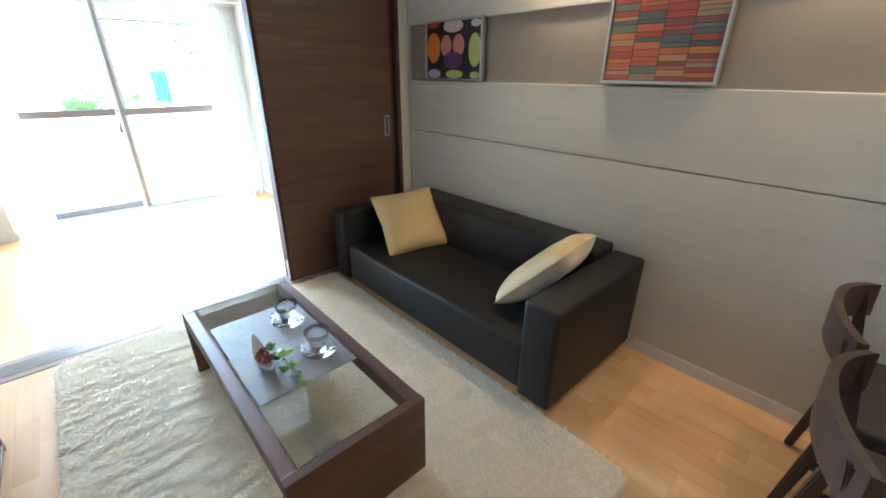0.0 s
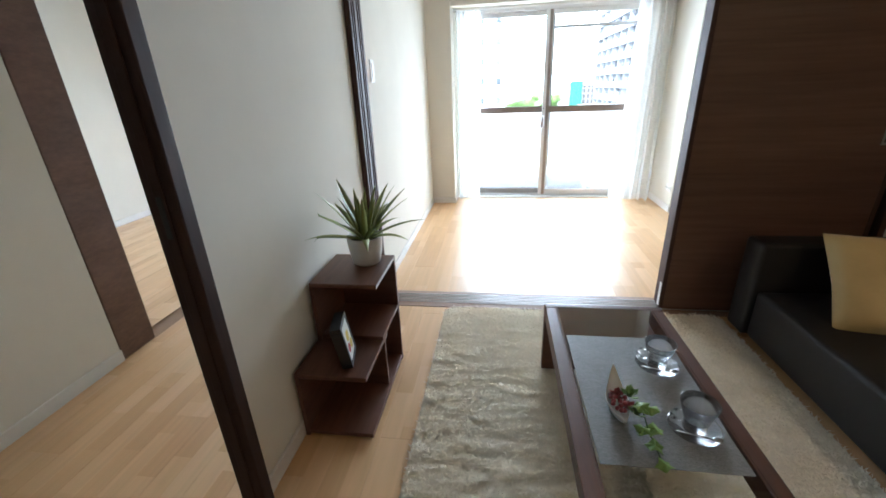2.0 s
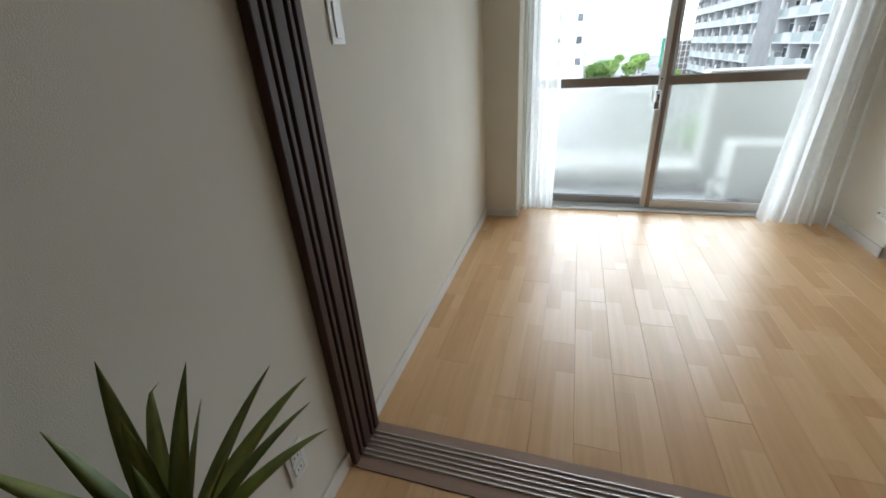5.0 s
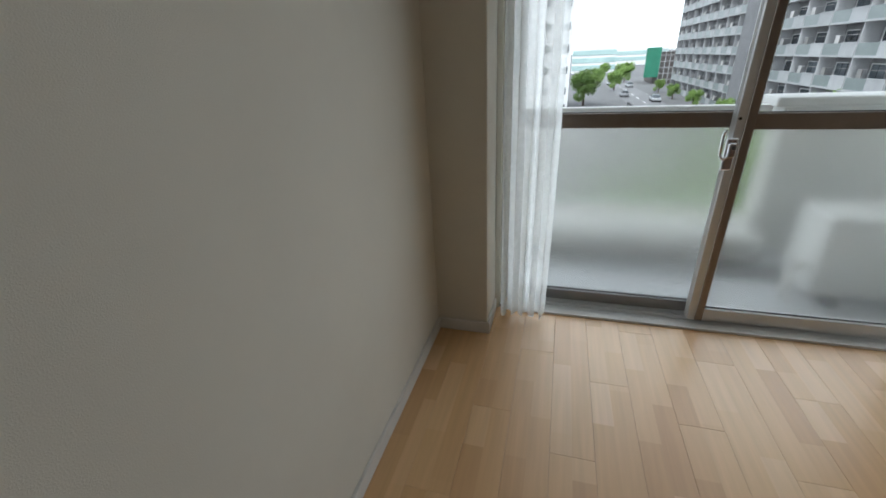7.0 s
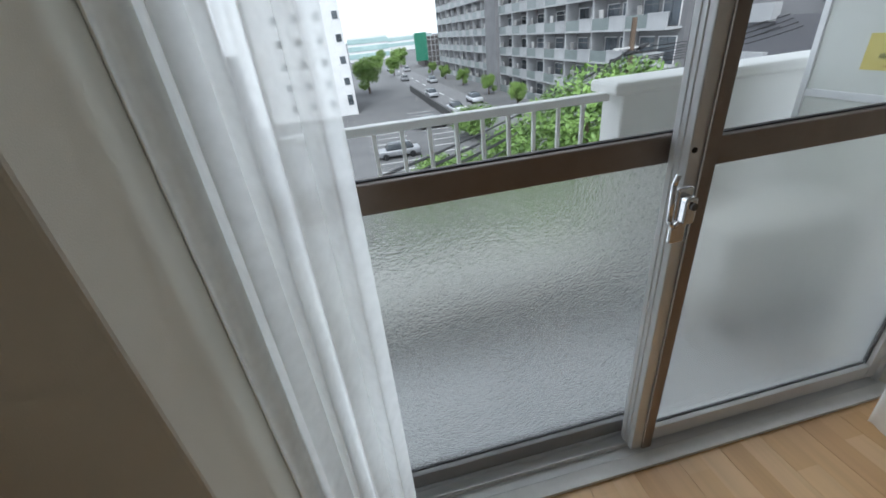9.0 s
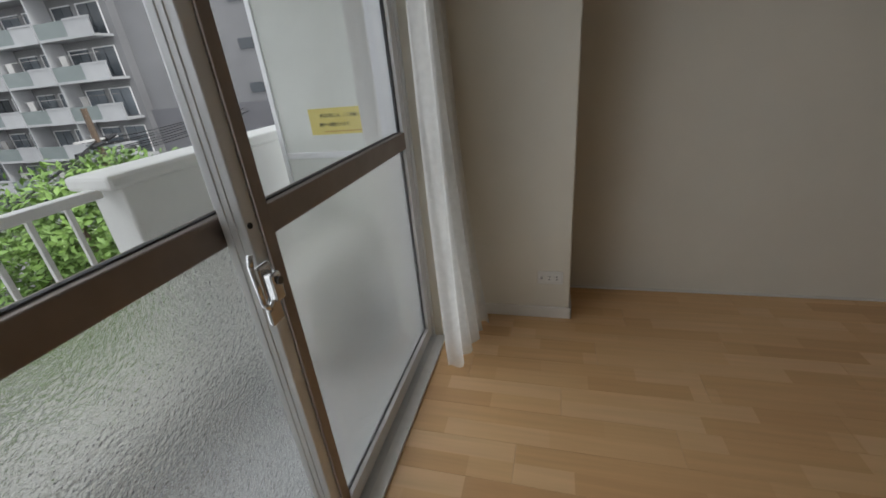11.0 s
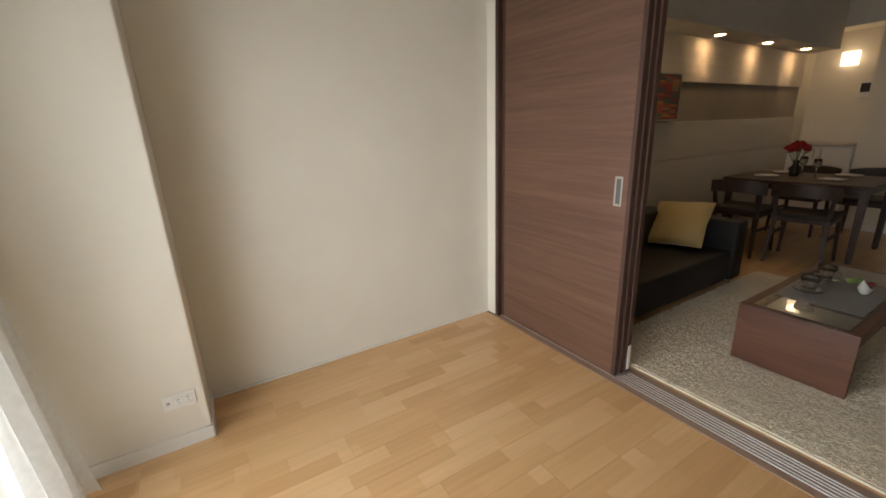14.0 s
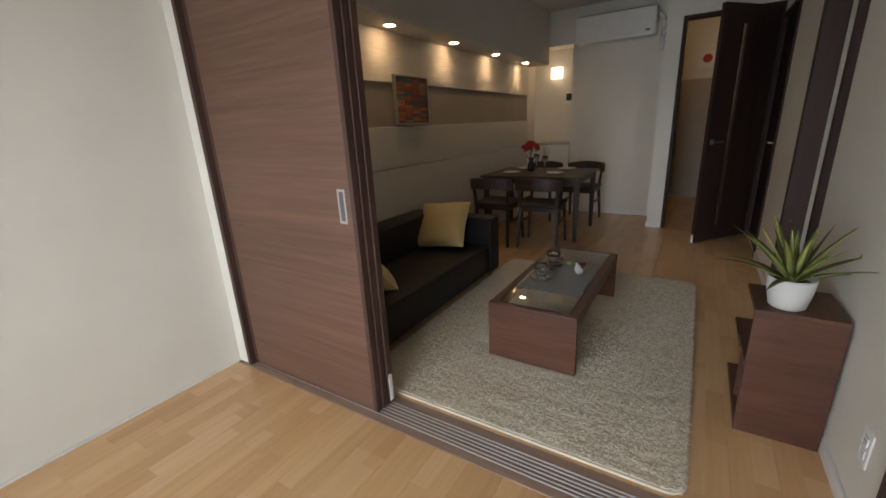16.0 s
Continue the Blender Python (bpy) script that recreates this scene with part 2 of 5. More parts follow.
CHROME = surf("chrome", (0.62, 0.62, 0.63), (0.72, 0.72, 0.72), 10, rough=0.14, metal=1.0, bump=0.0)
STEEL = surf("brushed_steel", (0.45, 0.44, 0.42), (0.55, 0.54, 0.52), 30, stretch=(1, 1, 8), rough=0.3, metal=0.9, bump=0.05)
GLASS = glass("clear_glass", ior=1.2)
TABLEGLASS = glass("table_glass", colour=(0.93, 0.97, 0.96))
CUPGLASS = glass("cup_glass", colour=(0.98, 0.99, 0.99), ior=1.42)
CUPGLASS.node_tree.nodes["Principled BSDF"].inputs["Alpha"].default_value = 0.8
def frosted(name, rough, strength):
    """Obscured glass, pebbled by strength; a little of the light is scattered."""
    m = glass(name, rough=rough, colour=(1.0, 0.99, 0.95), scale=150, strength=strength, ior=1.25)
    t = m.node_tree
    tl, mx = t.nodes.new("ShaderNodeBsdfTranslucent"), t.nodes.new("ShaderNodeMixShader")
    tl.inputs[0].default_value = (0.93, 0.95, 0.94, 1)
    mx.inputs[0].default_value = 0.07
    t.links.new(t.nodes["Principled BSDF"].outputs[0], mx.inputs[1])
    t.links.new(tl.outputs[0], mx.inputs[2])
    t.links.new(mx.outputs[0], t.nodes["Material Output"].inputs[0])
    return m


FROST = frosted("pebbled_glass", 0.19, 0.42)
FROSTSMOOTH = frosted("frosted_glass", 0.27, 0.02)
GASKET = plain("rubber_gasket", (0.10, 0.10, 0.105), 0.6)
SILLWHITE = plain("white_anodised_sill", (0.84, 0.84, 0.83), 0.4)
# aluminium darkened for the shade at the foot of the outer sash
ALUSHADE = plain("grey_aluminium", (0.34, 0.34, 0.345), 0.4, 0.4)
WHITEPLASTIC = surf("white_plastic", (0.72, 0.71, 0.68), (0.80, 0.79, 0.76), 12, rough=0.35, bump=0.02)
UNITWHITE = surf("enamelled_steel", (0.74, 0.74, 0.71), (0.82, 0.82, 0.79), 6, rough=0.45, bump=0.05)
CERAMIC = surf("matt_white_ceramic", (0.60, 0.59, 0.56), (0.72, 0.71, 0.68), 9, rough=0.5, bump=0.1, fine=120)
SOIL = surf("soil", (0.03, 0.02, 0.014), (0.07, 0.05, 0.035), 60, rough=0.95, bump=0.9, depth=0.01)
LEAF = surf("agave_leaf", (0.12, 0.165, 0.03), (0.36, 0.38, 0.10), 9, stretch=(1, 1, 1), rough=0.42, bump=0.15, vary=0.25)
SUCCULENT = surf("succulent_leaf", (0.09, 0.17, 0.04), (0.20, 0.32, 0.10), 30, rough=0.45, bump=0.1, vary=0.25)
IVY = surf("ivy_leaf", (0.14, 0.26, 0.045), (0.30, 0.44, 0.12), 40, rough=0.45, bump=0.1, vary=0.15)
REDLEAF = surf("red_rosette", (0.16, 0.018, 0.025), (0.30, 0.05, 0.055), 30, rough=0.5, bump=0.1, vary=0.25)
RUNNER = surf("grey_woven_cloth", (0.13, 0.13, 0.13), (0.30, 0.30, 0.295), 150, stretch=(1, 4, 1), rough=0.42, bump=0.5, depth=0.001, big=0.15)
CONCRETE = surf("painted_concrete", (0.70, 0.70, 0.67), (0.80, 0.80, 0.77), 3, rough=0.85, bump=0.4, depth=0.004, fine=90)
BALFLOOR = surf("balcony_floor", (0.50, 0.515, 0.535), (0.60, 0.615, 0.63), 5, rough=0.7, bump=0.3, fine=60)
BOARD = surf("partition_board", (0.66, 0.68, 0.64), (0.74, 0.76, 0.72), 4, rough=0.6, bump=0.1)
YELLOW = surf("yellow_sign", (0.66, 0.56, 0.16), (0.74, 0.65, 0.24), 12, rough=0.5, bump=0.05)
INK = plain("dark_print", (0.05, 0.045, 0.03), 0.6)
REDPETAL = surf("red_petal", (0.30, 0.010, 0.012), (0.50, 0.03, 0.025), 25, rough=0.55, bump=0.2, vary=0.25)
STEM = plain("green_stem", (0.05, 0.10, 0.03), 0.5)
ASPHALT = surf("asphalt", (0.085, 0.085, 0.088), (0.14, 0.14, 0.138), 0.35, rough=0.9, bump=0.2)
ROADM = surf("road_asphalt", (0.13, 0.13, 0.135), (0.18, 0.18, 0.18), 0.8, rough=0.85, bump=0.1)
MARK = plain("road_paint", (0.62, 0.62, 0.60), 0.7)
FACADE = surf("grey_facade", (0.15, 0.15, 0.155), (0.22, 0.22, 0.225), 0.6, rough=0.8, bump=0.1)
FACADEL = surf("pale_facade", (0.33, 0.335, 0.34), (0.44, 0.445, 0.45), 0.8, rough=0.8, bump=0.1, vary=0.05)
WHITEFAC = surf("white_facade", (0.60, 0.60, 0.60), (0.72, 0.72, 0.71), 0.7, rough=0.8, bump=0.1)
WINDARK = surf("far_window", (0.05, 0.06, 0.07), (0.12, 0.135, 0.15), 0.5, rough=0.15, bump=0.0, vary=0.5)
BALGEAR = surf("balcony_clutter", (0.25, 0.24, 0.23), (0.55, 0.54, 0.52), 0.9, rough=0.7, bump=0.0, vary=0.4)
BALGLASS = surf("balcony_screen", (0.15, 0.18, 0.175), (0.22, 0.25, 0.245), 0.8, rough=0.3, bump=0.0)
OFFICE = surf("office_glass", (0.25, 0.36, 0.36), (0.40, 0.52, 0.50), 0.2, rough=0.2, bump=0.0)
NETTING = surf("green_netting", (0.02, 0.13, 0.08), (0.05, 0.22, 0.14), 1.5, rough=0.8, bump=0.3)
FOLIAGE = surf("foliage", (0.06, 0.12, 0.018), (0.17, 0.28, 0.055), 3, rough=0.5, bump=0.0, big=0.3)
# yellow-green leaves of the far trees, lightened to carry the haze
FARLEAF = surf("young_foliage", (0.10, 0.19, 0.035), (0.25, 0.36, 0.085), 1.5, rough=0.6, bump=0.0, big=0.3)
BARK = surf("bark", (0.07, 0.05, 0.035), (0.14, 0.10, 0.07), 12, stretch=(3, 3, 0.6), rough=0.9, bump=0.8, depth=0.02)
CABLE = plain("black_cable", (0.015, 0.015, 0.016), 0.5)
CARPAINT = surf("car_paint", (0.45, 0.46, 0.48), (0.55, 0.56, 0.58), 2, rough=0.25, metal=0.3, bump=0.0, vary=0.6)
# steel tone darkened for the shade in the finger pulls and gutter
STEELDARK = plain("shaded_steel", (0.16, 0.155, 0.15), 0.45, 0.6)
BLACK = plain("black_paint", (0.012, 0.012, 0.013), 0.35)
PICPAPER = plain("mount_paper", (0.75, 0.74, 0.70), 0.7)


def cloth(name, colour, see=0.35):
    """Thin sheer cloth: part light passes straight, part is scattered."""
    m, t, b = nodes_of(name)
    n, l = t.nodes, t.links
    tr, tl, m1, m2 = n.new("ShaderNodeBsdfTransparent"), n.new("ShaderNodeBsdfTranslucent"), n.new("ShaderNodeMixShader"), n.new("ShaderNodeMixShader")
    co, nz = n.new("ShaderNodeTexCoord"), n.new("ShaderNodeTexNoise")
    nz.inputs["Scale"].default_value = 40
    mr = n.new("ShaderNodeMapRange")
    mr.inputs[3].default_value, mr.inputs[4].default_value = see - 0.08, see + 0.08
    l.new(co.outputs["Object"], nz.inputs["Vector"])
    l.new(nz.outputs[0], mr.inputs[0])
    b.inputs["Base Color"].default_value = (*colour, 1)
    b.inputs["Roughness"].default_value = 0.9
    tl.inputs[0].default_value = (*colour, 1)
    m1.inputs[0].default_value = 0.65
    l.new(b.outputs[0], m1.inputs[1])
    l.new(tl.outputs[0], m1.inputs[2])
    l.new(mr.outputs[0], m2.inputs[0])
    l.new(m1.outputs[0], m2.inputs[1])
    l.new(tr.outputs[0], m2.inputs[2])
    l.new(m2.outputs[0], n["Material Output"].inputs[0])
    return m


SHEER = cloth("sheer_white_cloth", (0.88, 0.88, 0.86), 0.30)


# ---- mesh helpers ----
def bx(bm, x0, y0, z0, x1, y1, z1, r=0.0, seg=2):
    """A box between two corners, its edges rounded by r."""
    vs = bmesh.ops.create_cube(bm, size=1)["verts"]
    for v in vs:
        v.co = ((x0 + x1) / 2 + v.co.x * (x1 - x0), (y0 + y1) / 2 + v.co.y * (y1 - y0), (z0 + z1) / 2 + v.co.z * (z1 - z0))
    if r:
        edges = list({e for v in vs for e in v.link_edges})
        bmesh.ops.bevel(bm, geom=edges, offset=r, segments=seg, affect="EDGES", profile=0.5)
    return bm


def box(*a, r=0.0, seg=2):
    return bx(bmesh.new(), *a, r=r, seg=seg)


def rod(bm, p, q, r0, r1=None, seg=12):
    """A round bar from p to q."""
    p, q = Vector(p), Vector(q)
    d = q - p
    m = Matrix.Translation((p + q) / 2) @ d.to_track_quat("Z", "Y").to_matrix().to_4x4()
    bmesh.ops.create_cone(bm, cap_ends=True, segments=seg, radius1=r0, radius2=r0 if r1 is None else r1, depth=d.length, matrix=m)
    return bm


def bar(bm, p, q, w, h, up=(0, 0, 1), w2=None, h2=None):
    """A squared bar from p to q, w wide and h deep, that may taper."""
    p, q, up = Vector(p), Vector(q), Vector(up)
    d = (q - p).normalized()
    s = d.cross(up).normalized()
    u = s.cross(d).normalized()
    rows = []
    for c, a, b in ((p, w, h), (q, w2 or w, h2 or h)):
        rows.append([bm.verts.new(c + s * a / 2 * i + u * b / 2 * j) for i, j in ((-1, -1), (1, -1), (1, 1), (-1, 1))])
    fs = [bm.faces.new(rows[0][::-1]), bm.faces.new(rows[1])]
    for i in range(4):
        fs.append(bm.faces.new((rows[0][i], rows[0][(i + 1) % 4], rows[1][(i + 1) % 4], rows[1][i])))
    es = list({e for f in fs for e in f.edges})
    bmesh.ops.bevel(bm, geom=es, offset=min(w, h) * 0.14, segments=2, affect="EDGES")
    return bm


def lathe(profile, seg=28, bm=None, at=(0, 0, 0)):
    """A turned shape from (radius, height) rows."""
    bm = bm or bmesh.new()
    rings = []
    for r, z in profile:
        rings.append([bm.verts.new((at[0] + r * math.cos(2 * math.pi * i / seg), at[1] + r * math.sin(2 * math.pi * i / seg), at[2] + z)) for i in range(seg)])
    for a, b in zip(rings, rings[1:]):
        for i in range(seg):
            bm.faces.new((a[i], a[(i + 1) % seg], b[(i + 1) % seg], b[i]))
    for ring, flip in ((rings[0], True), (rings[-1], False)):
        if profile[0 if flip else -1][0] > 1e-4:
            bm.faces.new(ring[::-1] if flip else ring)
    bmesh.ops.remove_doubles(bm, verts=bm.verts, dist=1e-5)
    return bm


def finish(bm, name, material, smooth=False):
    me = bpy.data.meshes.new(name)
    bmesh.ops.recalc_face_normals(bm, faces=bm.faces)
    bm.to_mesh(me)
    bm.free()
    me.materials.append(material)
    if smooth:
        me.shade_smooth()
    return me


def part(name, bm, material, parent, label="", smooth=False, m=None):
    ob = new(name, finish(bm, name, material, smooth))
    ob.parent = parent
    if m is not None:
        ob.matrix_basis = m
    return tagged(ob, label) if label else ob


def twin(ob, m):
    """Another part on the same mesh, under the same thing."""
    o = new(ob.name.split(".")[0], ob.data)
    o.parent = ob.parent
    o.matrix_basis = m
    return o


def thing(name, m, label, category, group="", kind=""):
    ob = new(name)
    ob.empty_display_size = 0.1
    ob.matrix_basis = m if isinstance(m, Matrix) else pose(*m)
    return tagged(ob, label, category, group, kind)


def fixed(name, bm, material, label, category="", kind="structure", smooth=False, group=""):
    ob = new(name, finish(bm, name, material, smooth))
    return tagged(ob, label, category or name.split("_")[0], group, kind)


# ---- structure ----
H = 2.62
XE = 2.71
bm = box(-3.4, -6.4, -0.12, 3.0, 2.52, -0.012)
floor = fixed("floor", bm, SUBFLOOR, "warm maple plank floor, satin finish", "floor")

bm = bmesh.new()
bx(bm, -3.4, -6.4, H, 3.0, 2.7, H + 0.12)
fixed("ceiling", bm, CEILING, "plain off-white papered ceiling", "ceiling")
bm = box(2.40, -4.64, 1.985, XE - 0.02, -0.10, H - 0.003, r=0.004)
fixed("ceiling_soffit", bm, CEILING, "off-white dropped ceiling box above the panelled wall", "soffit")

bm = bmesh.new()
bx(bm, -0.044, -1.365, 0, 0, 2.236, H)
bx(bm, -0.10, -2.20, 2.08, 0, -1.365, H)
bx(bm, -0.10, -3.17, 0, 0, -2.20, H)
bx(bm, -0.12, -3.99, 2.10, 0, -3.17, H)
bx(bm, -0.12, -4.20, 0, 0, -3.99, H)
fixed("wall_west", bm, WALLPAPER, "off-white papered wall with a cased opening", "wall")
bm = bmesh.new()
bx(bm, XE, -4.70, 0, XE + 0.15, 2.7, H)
fixed("wall_east", bm, WALLPAPER, "off-white papered wall", "wall")
bm = bmesh.new()
bx(bm, -0.12, 2.236, 0, 0.25, 2.62, H, r=0.006)
fixed("wall_pillar_west", bm, WALLPAPER, "off-white papered corner pillar beside the window", "pillar")
bm = bmesh.new()
bx(bm, 2.40, 1.877, 0, XE - 0.002, 2.62, H, r=0.006)
fixed("wall_pillar_east", bm, WALLPAPER, "off-white papered corner pillar beside the window", "pillar")
bm = bmesh.new()
bx(bm, 0.252, 2.24, 1.945, 2.398, 2.62, H)
fixed("wall_north_lintel", bm, WALLPAPER, "off-white papered beam over the window", "beam")
bm = bmesh.new()
bx(bm, 0.252, 2.47, 0, 0.275, 2.62, 1.943)
bx(bm, 2.165, 2.47, 0, 2.398, 2.62, 1.943)
fixed("wall_north", bm, WALLPAPER, "off-white papered wall beside the window", "wall")
bm = bmesh.new()
bx(bm, 0.0, -0.07, 2.10, XE, 0.07, H - 0.002)
fixed("wall_over_doors", bm, WALLPAPER, "off-white papered wall over the sliding doors", "wall")
bm = bmesh.new()
bx(bm, 2.615, -0.068, 0, XE - 0.002, 0.078, 2.10)
fixed("wall_return", bm, WALLPAPER, "narrow off-white wall return beside the sliding doors", "wall")

# far end of the living room
bm = bmesh.new()
bx(bm, 0.975, -4.77, 0, 2.08, -4.65, H)
bx(bm, 2.08, -4.77, 2.205, XE, -4.65, H)
bx(bm, 0.82, -4.65, 0, 0.975, -4.05, H)
bx(bm, 0.0, -4.15, 2.22, 0.82, -4.05, H)
bx(bm, 2.08, -5.06, 0.80, XE, -4.98, 2.4)
bx(bm, 2.04, -5.06, 0, 2.08, -4.77, 2.4)
bx(bm, 2.08, -4.98, 2.205, XE, -4.77, 2.35)
bx(bm, XE, -5.06, 0, XE + 0.1, -4.70, 2.4)
fixed("wall_south", bm, WALLPAPER, "off-white papered wall with a lit recess", "wall")
bm = bmesh.new()
bx(bm, -0.12, -6.3, 0, 0.0, -4.20, H)
bx(bm, 0.88, -6.3, 0, 1.0, -4.77, H)
bx(bm, -0.12, -6.4, 0, 1.0, -6.3, H)
fixed("wall_hall", bm, WALLPAPER, "off-white hall walls behind the door", "wall")

# the room beside
bm = bmesh.new()
bx(bm, -3.35, -3.2, 0, -3.2, 2.62, H)
bx(bm, -3.2, -3.32, 0, -0.12, -3.2, H)
bx(bm, -3.2, 2.49, 0, -2.6, 2.62, H)
bx(bm, -0.9, 2.49, 0, -0.12, 2.62, H)
bx(bm, -2.6, 2.49, 1.95, -0.9, 2.62, H)
fixed("wall_side_room", bm, WALLPAPER, "off-white papered walls of the room beside", "wall")
bm = bmesh.new()
bx(bm, -1.245, -3.2, 0, -1.145, -0.732, H - 0.002)
fixed("wall_side_partition", bm, WALLPAPER, "off-white papered partition in the room beside", "wall")
bm = box(-1.250, -0.730, 0.002, -1.140, -0.530, H - 0.003, r=0.004)
fixed("trim_partition_end", bm, DOORWOOD, "dark brown wooden end post of the partition", "trim")

# panelled wall by the sofa
panel = thing("wall_panelling", (0, 0, 0), "beige wall panelling with a recessed taupe band", "wall", kind="structure")
for z0, z1, mm in ((0.066, 0.943, DECOR), (0.948, 1.278, DECOR), (1.618, 1.983, STUCCO)):
    part("board", box(XE - 0.026, -4.64, z0, XE - 0.001, -0.085, z1, r=0.003), mm, panel)
part("band", box(XE - 0.006, -4.64, 1.278, XE - 0.001, -0.085, 1.618), BAND, panel, "smooth taupe band")

# baseboards
bm = bmesh.new()
bx(bm, 0.0005, -1.362, 0, 0.012, -0.085, 0.062, r=0.003)
bx(bm, 0.0005, 0.085, 0, 0.012, 2.234, 0.062, r=0.003)
bx(bm, 0.0005, -3.16, 0, 0.012, -2.264, 0.062, r=0.003)
bx(bm, 0.012, 2.225, 0, 0.262, 2.2355, 0.062, r=0.003)
bx(bm, 0.2505, 2.2355, 0, 0.262, 2.46, 0.062, r=0.003)
bx(bm, XE - 0.030, -4.64, 0, XE - 0.0005, -0.07, 0.063, r=0.003)
bx(bm, XE - 0.012, 0.08, 0, XE - 0.0005, 1.876, 0.012, r=0.003)
bx(bm, 2.388, 1.866, 0, 2.3995, 2.46, 0.062, r=0.003)
bx(bm, 2.388, 1.866, 0, XE - 0.013, 1.8765, 0.062, r=0.003)
bx(bm, 0.98, -4.6495, 0, XE - 0.031, -4.637, 0.062, r=0.003)
bx(bm, 0.84, -4.0495, 0, 0.987, -4.038, 0.062, r=0.003)
bx(bm, -1.1445, -3.2, 0, -1.133, -0.732, 0.062, r=0.003)
bx(bm, -3.1995, -3.2, 0, -3.188, 2.49, 0.062, r=0.003)
fixed("baseboard", bm, BASEB, "low white painted baseboard", "baseboard")

# opening in the west wall: dark casing
bm = bmesh.new()
bx(bm, -0.048, -1.408, 0, 0.030, -1.3635, 2.08, r=0.004)
bx(bm, -0.022, -1.414, 0, 0.004, -1.408, 2.08, r=0.002)
bx(bm, -0.104, -2.262, 0, 0.014, -2.1985, 2.08, r=0.005)
bx(bm, -0.104, -2.262, 2.082, 0.014, -1.3635, 2.14, r=0.005)
casing = fixed("trim_opening", bm, DARKWOOD, "dark stained wooden casing of an open doorway", "trim")
part("strike_plate", box(-0.016, -1.4162, 0.93, -0.002, -1.4142, 1.03, r=0.001), BLACK, casing, "small dark strike plate")

# ---- sliding doors and threshold ----
def sliding_door(y, x0, label):
    t = thing("sliding_door", (x0, y, 0), label, "sliding door", "stacked sliding doors")
    w = 0.915
    part("leaf", box(0.022, -0.0155, 0.014, w - 0.022, 0.0155, 2.085, r=0.002), DOORWOOD, t)
    for a in (0, w - 0.022):
        part("edge_strip", box(a, -0.0175, 0.012, a + 0.022, 0.0175, 2.09, r=0.003), EDGEWOOD, t, "darker wooden edge strip")
    for s in (-1, 1):
        x = 0.048 if s > 0 else w - 0.088
        bm = bmesh.new()
        for a in ((x, 0.908, x + 0.040, 0.918), (x, 1.038, x + 0.040, 1.048), (x, 0.918, x + 0.007, 1.038), (x + 0.033, 0.918, x + 0.040, 1.038)):
            bx(bm, a[0], s * 0.0155, a[1], a[2], s * 0.0195, a[3], r=0.001)
        h = part("handle", bm, STEEL, t, "recessed steel finger pull")
        # flat plate, its steel darkened for the shade inside the pull
        part("recess", box(x + 0.007, s * 0.0150, 0.918, x + 0.033, s * 0.0162, 1.038), STEELDARK, h)
    if y < -0.02:
        part("edge_guard", box(-0.003, -0.012, 0.03, 0.0, 0.012, 0.17, r=0.001), WHITEPLASTIC, t, "small white corner guard")
    return t


for y, x0 in ((0.044, 1.662), (0.006, 1.656), (-0.032, 1.650)):
    sliding_door(y, x0, "dark walnut veneer sliding door slid back against the others")

bm = box(0.002, -0.093, -0.004, 2.66, 0.097, 0.003, r=0.001)
sill = fixed("threshold", bm, TRACKWOOD, "brown wooden threshold with metal sliding tracks", "threshold")
for y in (-0.041, -0.023, -0.003, 0.015, 0.035, 0.053):
    part("track_rail", box(0.03, y - 0.003, 0.003, 2.60, y + 0.003, 0.0075, r=0.0015), RAILALU, sill)
bm = bmesh.new()
for a, b in ((-0.088, -0.062), (-0.050, -0.034), (-0.020, 0.020), (0.034, 0.050), (0.062, 0.088)):
    bx(bm, 0.001, a, 0.003, 0.030, b, 2.098, r=0.003)
bx(bm, 0.001, -0.086, 0.003, 0.016, 0.086, 2.098)
bx(bm, 0.03, -0.088, 2.072, 2.59, 0.088, 2.099, r=0.003)
bx(bm, 2.585, -0.072, 0.003, 2.614, 0.088, 2.098, r=0.003)
fixed("trim_sliding_doors", bm, EDGEWOOD, "dark stained grooved jamb of the sliding doors", "trim")

# ---- balcony window ----
win = thing("window_1", (0.012, 0.03, 0), "wide aluminium sliding balcony window, lower panes frosted", "window", kind="structure")
bm = bmesh.new()
bx(bm, 0.277, 2.470, -0.010, 2.163, 2.60, 0.010, r=0.002)
for y in (2.505, 2.545, 2.585):
    bx(bm, 0.30, y - 0.003, 0.010, 2.14, y + 0.003, 0.028)
bx(bm, 0.277, 2.470, 1.905, 2.163, 2.60, 1.942, r=0.003)
bx(bm, 0.277, 2.478, 0.010, 0.302, 2.60, 1.905, r=0.003)
bx(bm, 2.138, 2.478, 0.010, 2.163, 2.60, 1.905, r=0.003)
part("window_frame", bm, ALU, win)
part("window_sill", box(0.277, 2.425, -0.004, 2.163, 2.4695, 0.012, r=0.002), SILLWHITE, win, "narrow white sill strip")


